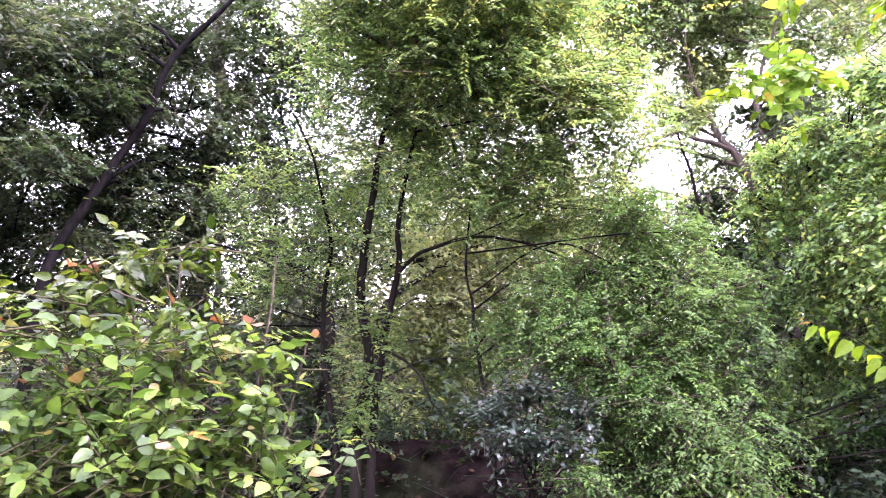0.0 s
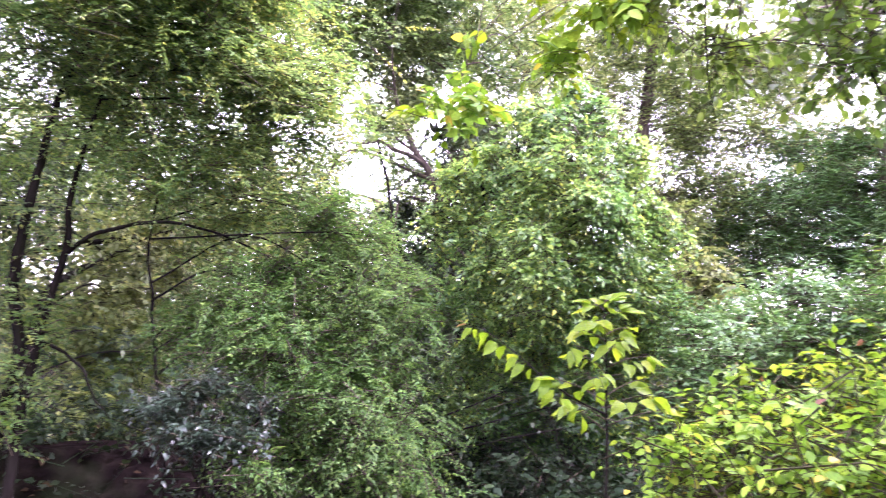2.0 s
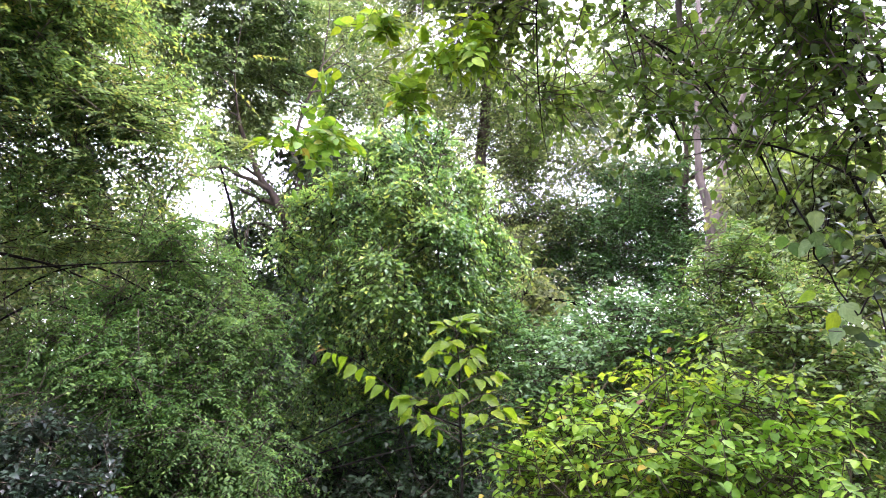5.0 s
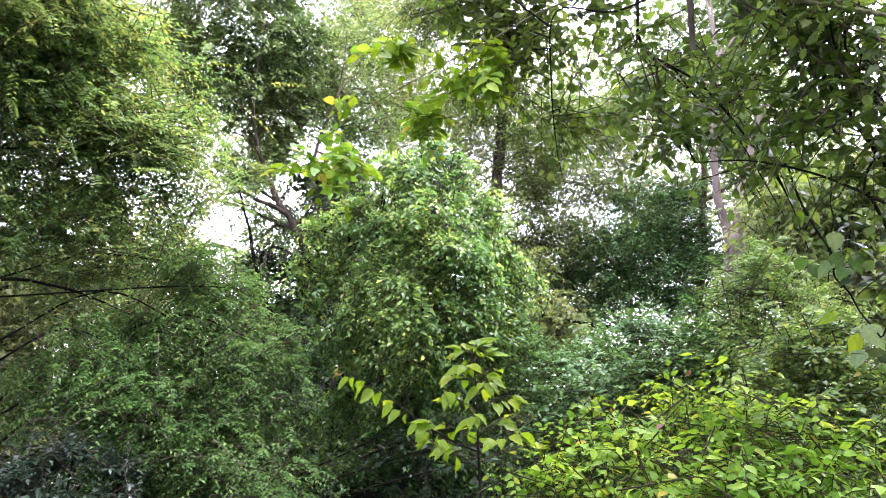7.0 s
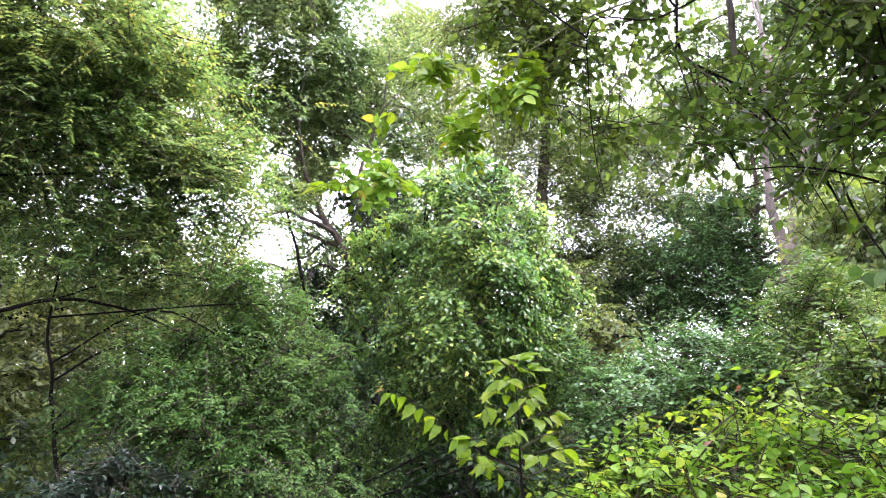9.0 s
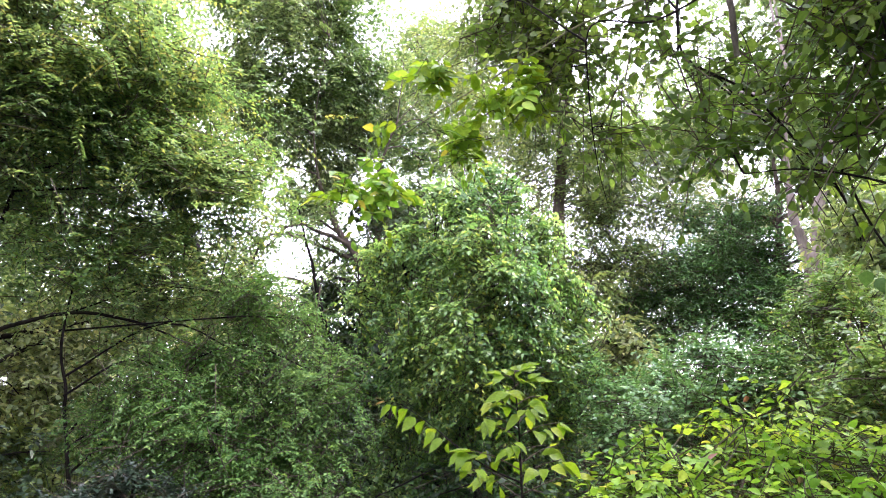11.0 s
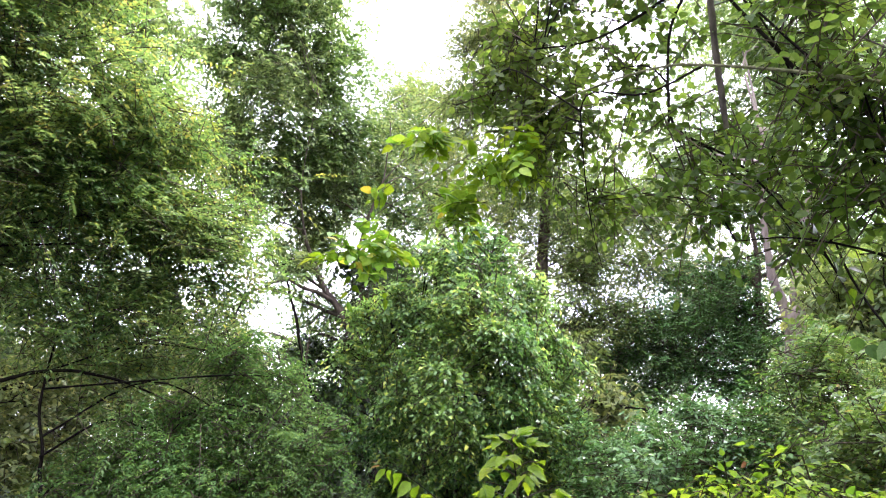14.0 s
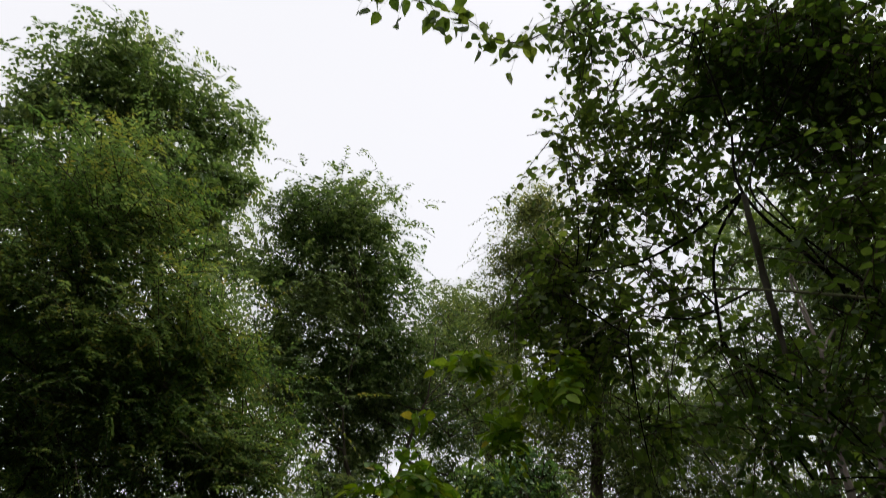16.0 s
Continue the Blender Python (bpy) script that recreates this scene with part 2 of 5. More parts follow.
FAR_CROWN = [
    (3.65, 8.86, 7.15, 0.37, 0.7),
    (3.57, 9.18, 6.64, 0.37, 0.7),
    (4.1, 8.78, 6.98, 0.4, 0.7),
    (4.02, 9.21, 6.27, 0.49, 0.7),
    (4.55, 8.89, 6.44, 0.44, 0.7),
    (3.58, 9.5, 6.0, 0.36, 0.7),
    (4.46, 9.29, 5.71, 0.44, 0.6),
    (4.58, 8.16, 5.34, 0.44, 0.7),
    (5.12, 7.98, 5.06, 0.4, 0.7),
    (4.21, 8.14, 5.75, 0.4, 0.6),
    (4.17, 8.55, 4.89, 0.32, 0.6),
    (6.76, 7.88, 5.62, 0.49, 0.6),
    (7.24, 7.67, 5.2, 0.49, 0.6),
    (7.65, 7.52, 4.69, 0.44, 0.6),
    (7.3, 7.35, 5.73, 0.44, 0.5),
    (6.56, 8.33, 4.99, 0.44, 0.6),
    (6.03, 8.33, 5.8, 0.44, 0.5),
    (6.65, 7.58, 6.3, 0.44, 0.5),
    (7.78, 7.17, 5.15, 0.44, 0.5),
    (8.84, 6.29, 4.4, 0.4, 0.5),
    (9.18, 5.72, 4.56, 0.44, 0.5),
    (3.24, 8.60, 5.61, 0.40, 0.5),
    (3.61, 8.66, 5.17, 0.40, 0.5),
    (3.86, 8.13, 6.07, 0.40, 0.5),
    (4.34, 8.27, 5.35, 0.40, 0.5),
    (4.84, 8.18, 4.96, 0.40, 0.5),
    (5.32, 8.12, 4.39, 0.40, 0.5),
    (5.64, 7.66, 5.03, 0.40, 0.5),
    (6.23, 7.48, 4.41, 0.40, 0.5),
    (6.71, 7.30, 3.78, 0.40, 0.5),
    (6.88, 6.95, 4.33, 0.40, 0.5),
    (7.35, 6.66, 3.85, 0.40, 0.5),
    (6.51, 7.01, 4.98, 0.40, 0.5),
    (7.59, 6.27, 4.19, 0.40, 0.5),
    (6.04, 7.20, 5.36, 0.40, 0.5),
    (3.68, 7.94, 6.52, 0.40, 0.5),
    (6.84, 6.64, 5.09, 0.40, 0.5),
]
FAR_TRUNK = [
    (5.317, 9.695, 0.525, 0.1),
    (5.202, 9.545, 3.797, 0.09),
    (4.038, 9.244, 6.19, 0.05),
    (3.7, 8.858, 7.112, 0.02),
]
MIDDLE_CROWN = [
    (3.64, 5.8, 6.75, 0.37, 1),
    (3.51, 6.22, 6.32, 0.31, 1),
    (4.01, 5.96, 6.31, 0.51, 1),
    (3.76, 6.39, 5.7, 0.54, 1),
    (4.22, 6.12, 4.81, 0.45, 0.6),
    (4.74, 5.99, 4.35, 0.39, 0.5),
    (4.95, 6.07, 3.81, 0.32, 0.6),
    (4.88, 6.31, 3.19, 0.39, 0.7),
    (5.24, 6.04, 3.19, 0.32, 0.7),
    (5.24, 6.17, 4.29, 0.31, 0.5),
    (5.73, 6.21, 3.9, 0.31, 0.6),
    (5.14, 6.66, 3.92, 0.31, 0.6),
    (5.42, 6.58, 3.51, 0.24, 0.5),
    (4.32, 6.61, 4.16, 0.30, 0.5),
    (4.79, 6.38, 3.97, 0.30, 0.5),
    (5.08, 6.28, 3.65, 0.26, 0.5),
    (4.94, 6.27, 3.16, 0.29, 0.5),
    (4.44, 6.57, 4.66, 0.34, 0.5),
    (5.24, 6.21, 4.20, 0.31, 0.5),
    (4.10, 6.65, 4.90, 0.31, 0.5),
    (4.75, 6.45, 2.98, 0.26, 0.5),
    (4.69, 6.22, 5.01, 0.31, 0.5),
]
MIDDLE_TRUNK = [
    (4.642, 6.596, -0.108, 0.088),
    (4.686, 6.648, 2.829, 0.076),
    (4.594, 6.454, 3.782, 0.068),
    (4.571, 6.339, 4.425, 0.06),
    (4.467, 6.115, 5.007, 0.048),
    (4.531, 6.206, 5.111, 0.036),
    (3.734, 5.84, 6.644, 0.016),
]
SPREADING_CROWN = [
    (5.92, 6.25, 3.23, 0.66, 0.9),
    (6.46, 5.95, 3.45, 0.68, 0.9),
    (5.65, 6.57, 2.84, 0.52, 0.8),
    (6.21, 6.1, 2.76, 0.66, 0.9),
    (6.76, 5.72, 3.17, 0.57, 0.9),
    (6.66, 5.66, 2.55, 0.49, 0.9),
    (6.02, 6.6, 2.38, 0.43, 0.8),
    (7.84, 5.1, 3.81, 0.46, 0.6),
    (7.62, 4.91, 3.27, 0.58, 0.8),
    (6.17, 6.11, 3.83, 0.39, 0.7),
    (6.59, 5.7, 3.77, 0.43, 0.7),
    (6.44, 4.77, 2.8, 0.32, 0.7),
    (6.59, 4.53, 2.96, 0.26, 0.6),
    (6.33, 6.43, 2.7, 0.29, 0.8),
    (6.97, 5.71, 2.99, 0.32, 0.7),
    (5.82, 6.84, 2.85, 0.29, 0.7),
]
SPREADING_TRUNK = [
    (6.735, 5.674, 0.239, 0.05),
    (6.868, 5.612, 2.363, 0.045),
    (6.83, 5.487, 3.142, 0.04),
    (6.745, 5.364, 3.782, 0.03),
    (6.611, 5.259, 4.345, 0.02),
]
PAIR_TRUNK_A = [
    (6.264, 4.662, 1.893, 0.085),
    (6.219, 4.622, 2.557, 0.075),
    (6.173, 4.595, 2.892, 0.058),
    (6.122, 4.589, 3.115, 0.05),
    (6.059, 4.586, 3.340, 0.043),
    (5.990, 4.579, 3.563, 0.037),
    (5.947, 4.541, 4.081, 0.026),
    (5.937, 4.417, 4.827, 0.018),
]
PAIR_TRUNK_B = [
    (6.200, 4.602, 2.610, 0.07),
    (6.167, 4.508, 2.934, 0.078),
    (6.154, 4.453, 3.151, 0.07),
    (6.130, 4.402, 3.366, 0.056),
    (6.137, 4.303, 3.747, 0.036),
    (6.173, 4.123, 4.281, 0.02),
]
PAIR_CROWN = [
    (7.12, 5.29, 5.36, 0.84, 0.6),
    (6.52, 5.93, 5.43, 0.68, 0.5),
    (7.65, 5.09, 4.59, 0.76, 0.8),
    (6.59, 5.16, 6.71, 0.78, 0.6),
    (7.28, 4.61, 6.35, 0.85, 0.7),
    (6.08, 6.64, 4.91, 0.53, 0.4),
    (7.73, 5.04, 3.71, 0.59, 0.8),
]
OVERHANG_CROWN = [
    (1.81, 2.37, 3.49, 0.19, 1.1),
    (1.99, 2.16, 3.59, 0.23, 1.1),
    (1.75, 2.48, 3.19, 0.16, 0.9),
    (1.97, 2.31, 3.05, 0.22, 1),
    (2.11, 1.96, 3.18, 0.24, 0.9),
    (2.08, 2.16, 2.69, 0.19, 0.9),
    (2.18, 1.74, 2.74, 0.2, 0.8),
    (2.23, 1.7, 2.46, 0.15, 0.8),
    (2.33, 1.49, 2.62, 0.2, 0.9),
    (2.45, 1.5, 2.34, 0.14, 0.8),
    (2.33, 1.24, 2.7, 0.21, 1),
    (2.36, 1.33, 3.17, 0.26, 1),
    (2.05, 1.66, 3.38, 0.19, 0.9),
    (2.34, 1.25, 2.41, 0.16, 1),
    (2.51, 1.17, 2.52, 0.19, 0.55),
    (2.51, 1.14, 2.26, 0.16, 0.5),
    (2.52, 1.19, 2.75, 0.2, 0.6),
    (2.54, 1.0, 2.37, 0.21, 0.6),
    (2.25, 1.09, 2.63, 0.15, 0.3),
    (2.33, 1.05, 2.52, 0.12, 0.3),
    (2.23, 1.23, 2.73, 0.15, 0.3),
    (2.36, 1.06, 2.70, 0.13, 0.3),
]
OVERHANG_TOP = [
    (1.92, 1.81, 4.34, 0.22, 0.8),
    (2.21, 1.5, 4.21, 0.28, 1),
    (2.45, 1.29, 4.01, 0.3, 1),
    (2.59, 1.26, 3.59, 0.28, 1),
    (2.37, 1.47, 3.66, 0.23, 0.9),
    (2.14, 1.77, 3.94, 0.23, 1),
    (1.93, 2.06, 4.15, 0.19, 0.9),
    (1.97, 2.09, 3.79, 0.22, 1),
    (1.86, 2.37, 3.38, 0.23, 1),
    (1.97, 2.4, 3.02, 0.25, 1),
    (1.67, 1.76, 4.36, 0.16, 0.8),
    (1.79, 2.12, 4.03, 0.16, 0.9),
    (2.6, 1.22, 4.2, 0.32, 1.2),
    (2.71, 1.24, 3.94, 0.28, 1.2),
    (2.41, 1.4, 4.39, 0.27, 1),
    (2.58, 1.51, 4.05, 0.26, 1),
    (2.33, 1.72, 4.27, 0.24, 1),
]
OVERHANG_STEM_A = [
    (2.846, 1.027, 1.484, 0.0124),
    (2.732, 1.15, 2.104, 0.01023),
    (2.499, 1.286, 2.617, 0.00806),
    (2.306, 1.369, 2.939, 0.00682),
    (2.076, 1.45, 3.297, 0.00558),
    (2.082, 1.439, 3.644, 0.00434),
    (1.955, 1.377, 4.056, 0.00248),
]
OVERHANG_STEM_B = [
    (2.779, 0.932, 1.62, 0.0093),
    (2.629, 1.065, 2.223, 0.00744),
    (2.414, 1.208, 2.7, 0.00558),
    (2.243, 1.344, 3.03, 0.00434),
    (2.088, 1.425, 3.307, 0.00372),
    (2.204, 1.305, 3.631, 0.0031),
    (2.238, 1.094, 3.867, 0.00186),
]
OVERHANG_STEM_C = [
    (2.073, 1.453, 3.298, 0.009),
    (2.026, 1.716, 3.264, 0.0065),
    (1.939, 1.958, 3.256, 0.005),
    (1.823, 2.204, 3.328, 0.003),
]
OVERHANG_STEM_D = [
    (2.07, 1.463, 3.292, 0.007),
    (2.056, 1.625, 3.151, 0.0055),
    (2.11, 1.732, 2.86, 0.0045),
    (2.145, 1.74, 2.801, 0.004),
    (2.277, 1.64, 2.616, 0.0035),
    (2.377, 1.541, 2.439, 0.0025),
    (2.485, 1.449, 2.136, 0.0015),
]
CANE = [
    (2.44, 0.724, 2.211, 0.00775),
    (2.305, 0.883, 2.528, 0.007),
    (2.2, 1.066, 2.658, 0.00625),
    (2.157, 1.232, 2.766, 0.005625),
    (2.048, 1.45, 2.881, 0.00525),
    (1.974, 1.632, 2.954, 0.005),
    (1.829, 1.906, 2.955, 0.00425),
    (1.699, 2.112, 2.881, 0.0035),
    (1.529, 2.324, 2.783, 0.002875),
    (1.316, 2.598, 2.637, 0.002125),
    (1.13, 2.773, 2.467, 0.001375),
]
CANE_SPRAYS = [
    (1.28, 2.68, 2.46, 0.15, 1),
    (1.17, 2.73, 2.41, 0.1, 0.8),
    (1.32, 2.56, 2.72, 0.06, 0.5),
    (1.56, 2.44, 2.62, 0.11, 0.8),
    (1.42, 2.37, 2.9, 0.1, 0.7),
    (1.59, 2.29, 2.79, 0.09, 0.8),
    (1.74, 2.19, 2.81, 0.12, 0.9),
]
DEAD_TWIG = [
    (2.016, 1.398, 3.237, 0.01),
    (2.069, 1.445, 3.086, 0.011),
    (2.14, 1.509, 2.893, 0.012),
    (2.192, 1.548, 2.724, 0.009),
]
OVERHEAD_TWIG = [
    (1.539, 1.191, 4.131, 0.005),
    (1.399, 1.325, 3.877, 0.004),
    (1.291, 1.375, 3.766, 0.003),
    (1.179, 1.408, 3.662, 0.003),
    (1.074, 1.418, 3.629, 0.002),
    (0.93, 1.383, 3.634, 0.002),
    (0.792, 1.398, 3.655, 0.002),
    (0.601, 1.426, 3.663, 0.002),
]
SAPLING_STEM = [
    (1.629, 2.049, 0.749, 0.006),
    (1.677, 2.131, 1.152, 0.005),
    (1.68, 2.153, 1.325, 0.0042),
    (1.679, 2.164, 1.503, 0.003),
    (1.664, 2.17, 1.67, 0.0015),
]
SAPLING_BRANCH = [
    (1.681, 2.15, 1.306, 0.004),
    (1.617, 2.251, 1.343, 0.0035),
    (1.554, 2.403, 1.412, 0.003),
    (1.486, 2.494, 1.486, 0.002),
    (1.403, 2.586, 1.558, 0.0015),
    (1.347, 2.662, 1.579, 0.001),
]
NEAR_SHRUBS = [
    (2.16, 2.05, 1.36, 0.18, 1),
    (2.41, 1.95, 1.42, 0.2, 1),
    (2.5, 1.69, 1.43, 0.19, 1),
    (2.46, 1.41, 1.4, 0.17, 1),
    (1.91, 1.98, 1.22, 0.16, 1),
    (2.05, 1.72, 1.23, 0.19, 1),
    (2.23, 1.53, 1.24, 0.19, 1),
    (2.29, 1.27, 1.24, 0.18, 1),
]
LEFT_BUSH = [
    (-0.92, 1.88, 1.52, 0.19, 1),
    (-0.76, 1.98, 1.67, 0.14, 0.9),
    (-0.64, 2.04, 1.73, 0.11, 0.8),
    (-0.78, 1.85, 1.33, 0.2, 1),
    (-0.57, 1.98, 1.45, 0.15, 1),
    (-0.38, 2.06, 1.44, 0.09, 0.8),
    (-0.54, 1.85, 1.24, 0.19, 1),
    (-0.75, 1.71, 1.15, 0.19, 1),
    (-0.36, 1.94, 1.29, 0.11, 0.8),
    (-0.22, 1.97, 1.15, 0.1, 0.7),
    (-0.39, 1.89, 1.09, 0.15, 1),
    (-0.26, 2.1, 1.46, 0.05, 0.7),
    (-0.1, 2.01, 1.17, 0.05, 0.7),
    (-0.39, 2.16, 1.72, 0.05, 0.6),
]
MID_SHRUB = [
    (3.26, 3.86, 1.67, 0.24, 1),
    (3.5, 3.67, 1.76, 0.26, 1),
    (3.71, 3.47, 1.82, 0.26, 1),
    (3.85, 3.18, 1.83, 0.27, 1),
    (3.86, 2.87, 1.74, 0.26, 1),
    (3.19, 3.54, 1.45, 0.26, 1),
    (3.41, 3.21, 1.53, 0.29, 1),
    (3.74, 3.43, 1.99, 0.12, 0.7),
    (3.79, 3.26, 1.62, 0.19, 0.9),
    (3.55, 3.63, 1.63, 0.18, 0.8),
]
PALE_BUSH = [
    (3.97, 2.65, 2.25, 0.2, 0.9),
    (3.92, 2.76, 2.07, 0.2, 1),
    (3.97, 2.52, 2.05, 0.22, 1),
    (3.74, 2.53, 1.82, 0.21, 1),
]
RIGHT_BUSH = [
    (3.39, 2.0, 1.78, 0.19, 1),
    (3.26, 2.01, 1.59, 0.19, 1),
    (3.3, 1.77, 1.64, 0.2, 1),
    (3.45, 1.89, 1.85, 0.15, 0.9),
    (3.18, 1.58, 1.44, 0.21, 1),
]
EDGE_VINE = [
    (2.6, 1.3, 2.05, 0.09, 0.8),
    (2.64, 1.25, 1.95, 0.11, 1),
    (2.63, 1.22, 2.09, 0.09, 1),
    (2.57, 1.23, 1.69, 0.09, 0.7),
    (2.68, 1.21, 1.82, 0.15, 1),
]
INFILL_LEFT = [
    (-2.23, 6.99, 2.27, 0.6, 1),
    (-1.71, 6.99, 1.53, 0.64, 1),
    (-2.19, 6.6, 1.19, 0.62, 1),
    (-2.7, 7.14, 2.88, 0.5, 0.8),
    (-1.53, 6.56, 0.59, 0.6, 0.8),
    (-3.06, 6.87, 1.95, 0.68, 1),
    (-3.85, 6.65, 1.97, 0.69, 1),
    (-1.91, 7.3, 3.48, 0.44, 0.6),
    (-1.3, 7.04, 2.47, 0.47, 0.9),
    (-4.45, 6.45, 2.16, 0.65, 1),
    (-4.3, 6.09, 1.6, 0.55, 1),
    (-3.92, 6.37, 1.57, 0.55, 1),
    (-3.54, 6.81, 2.28, 0.57, 1),
    (-4.78, 6.19, 2.18, 0.45, 0.9),
]
INFILL_GLADE = [
    (-0.56, 9.04, 2.02, 0.65, 0.9),
    (-0.83, 9.01, 1.29, 0.58, 0.9),
    (0.15, 9.07, 2.26, 0.58, 0.9),
    (-0.1, 8.88, 1.18, 0.64, 0.8),
    (-0.33, 8.51, 0.53, 0.69, 0.7),
    (-1.27, 8.95, 1.57, 0.44, 0.8),
    (-0.73, 7.61, 1.33, 0.37, 0.9),
    (-0.56, 7.84, 1.7, 0.35, 0.9),
    (-0.06, 7.88, 1.85, 0.35, 0.8),
    (0.49, 8.02, 2.63, 0.39, 0.7),
    (0.04, 8.0, 2.75, 0.39, 0.7),
]
INFILL_CENTRE = [
    (2.4, 6.81, 2.18, 0.41, 0.9),
    (2.57, 6.7, 2.64, 0.32, 0.8),
    (2.22, 6.69, 1.67, 0.51, 1),
    (2.47, 6.19, 1.32, 0.48, 1),
    (2.65, 6.2, 3.31, 0.31, 0.8),
    (2.03, 7.06, 2.7, 0.27, 0.5),
    (2.14, 6.07, 1.04, 0.52, 0.9),
    (2.86, 6.25, 1.74, 0.33, 1),
    (2.97, 6.28, 2.29, 0.33, 1),
    (3.24, 6.19, 1.86, 0.33, 1),
    (3.78, 6.03, 1.76, 0.4, 1),
    (4.14, 5.57, 1.76, 0.33, 1),
    (2.35, 7.17, 2.79, 0.25, 0.7),
    (2.77, 6.97, 3.11, 0.25, 0.8),
    (2.59, 7.06, 2.31, 0.30, 0.8),
    (2.31, 7.06, 1.95, 0.30, 0.8),
    (2.82, 6.83, 3.58, 0.28, 0.8),
    (2.17, 7.28, 2.30, 0.21, 0.6),
    (2.45, 6.84, 3.59, 0.21, 0.6),
    (2.44, 6.83, 1.50, 0.35, 0.8),
    (2.30, 6.64, 1.03, 0.34, 0.8),
]
INFILL_BACK = [
    (0.81, 8.36, 2.7, 0.76, 0.8),
    (1.56, 8.11, 2.48, 0.67, 0.9),
    (0.06, 8.47, 2.7, 0.76, 0.8),
    (0.4, 8.14, 1.93, 0.73, 0.8),
    (1.3, 7.89, 1.72, 0.71, 0.8),
    (1.53, 8.33, 2.76, 0.41, 0.7),
    (0.83, 8.42, 2.56, 0.41, 0.7),
    (1.98, 7.96, 2.18, 0.46, 0.8),
    (-1.65, 8.03, 2.07, 0.36, 0.9),
    (-2.32, 7.84, 1.91, 0.4, 0.9),
    (-1.21, 8.09, 2.48, 0.33, 0.8),
    (-2.66, 7.72, 1.64, 0.33, 0.9),
    (-1.9, 8.11, 2.61, 0.34, 0.8),
    (-1.58, 8.13, 3.02, 0.31, 0.7),
]
INFILL_RIGHT = [
    (4.45, 5.43, 2.2, 0.39, 1),
    (4.46, 5.72, 2.69, 0.29, 0.8),
    (5.76, 3.37, 2.5, 0.42, 1),
    (5.51, 2.9, 2.08, 0.39, 1),
    (6.0, 3.67, 3.22, 0.34, 0.7),
    (6.23, 3.2, 3.39, 0.4, 0.8),
    (6.03, 2.8, 2.71, 0.58, 1),
    (5.58, 3.62, 3.06, 0.29, 0.9),
    (5.71, 3.34, 2.78, 0.32, 0.9),
    (5.82, 3.11, 2.94, 0.32, 0.9),
    (5.52, 3.52, 2.60, 0.28, 0.9),
    (5.85, 3.10, 3.26, 0.32, 0.8),
    (5.70, 3.07, 2.51, 0.25, 0.9),
]
BACK_LEFT = [
    (-2.53, 7.48, 4.31, 0.54, 0.5),
    (-2.03, 7.47, 4.77, 0.48, 0.6),
    (-2.74, 7.6, 3.69, 0.41, 0.45),
    (-2.01, 7.77, 4.01, 0.37, 0.5),
    (-4.3, 6.72, 4.42, 0.63, 0.6),
    (-1.54, 7.62, 4.76, 0.41, 0.6),
    (-2.85, 7.23, 4.61, 0.41, 0.5),
    (-2.27, 7.68, 3.19, 0.46, 0.6),
    (-3.45, 7.31, 4.26, 0.42, 0.7),
    (-3.9, 7.2, 3.84, 0.49, 0.7),
    (-4.66, 6.41, 4.53, 0.56, 0.7),
    (-2.64, 7.79, 3.08, 0.41, 0.8),
    (-2.44, 7.83, 4.03, 0.42, 0.6),
    (-2.7, 7.89, 3.5, 0.38, 0.6),
    (-2.24, 7.77, 4.42, 0.38, 0.6),
    (-3.88, 7.07, 4.56, 0.42, 0.6),
    (-2.95, 7.69, 4.19, 0.32, 0.6),
    (-1.89, 8.29, 2.84, 0.35, 0.6),
    (-1.63, 8.31, 3.12, 0.35, 0.6),
    (-2.15, 8.27, 2.48, 0.35, 0.6),
    (-1.36, 8.33, 3.34, 0.28, 0.5),
]
DARK_SHRUB = [
    (2.51, 5.08, 1.06, 0.38, 0.6),
    (3.02, 4.84, 1.15, 0.41, 0.6),
    (2.13, 4.89, 0.93, 0.3, 0.7),
    (3.21, 4.49, 1.09, 0.31, 0.8),
    (2.44, 4.42, 0.86, 0.36, 0.9),
    (1.69, 4.51, 0.92, 0.31, 0.9),
    (3.0, 5.76, 1.33, 0.26, 0.6),
    (1.99, 5.91, 1.14, 0.3, 0.6),
    (-1.63, 6.21, 0.59, 0.37, 0.7),
    (-1.15, 6.33, 0.49, 0.32, 0.7),
    (-0.81, 6.71, 0.45, 0.33, 0.7),
    (-2.16, 6.35, 0.64, 0.38, 0.7),
    (-2.65, 6.35, 0.67, 0.4, 0.7),
    (-0.42, 6.99, 0.59, 0.28, 0.6),
    (2.32, 3.86, 1.14, 0.2, 0.8),
    (2.21, 4.14, 1.22, 0.19, 0.7),
    (2.45, 3.56, 1.1, 0.17, 0.7),
]
OVERHANG_STEM_E = [
    (2.877, 1.073, 1.4, 0.00806),
    (2.778, 1.222, 1.968, 0.0062),
    (2.55, 1.331, 2.53, 0.00496),
    (2.426, 1.385, 2.779, 0.00434),
    (2.272, 1.398, 3.073, 0.00372),
    (2.116, 1.424, 3.329, 0.0031),
]
OVERHANG_STEM_F = [
    (2.105, 1.722, 2.979, 0.006),
    (2.145, 1.736, 2.8, 0.005),
    (2.289, 1.606, 2.636, 0.0045),
    (2.413, 1.504, 2.401, 0.004),
    (2.471, 1.427, 2.214, 0.003),
    (2.496, 1.378, 2.01, 0.002),
]
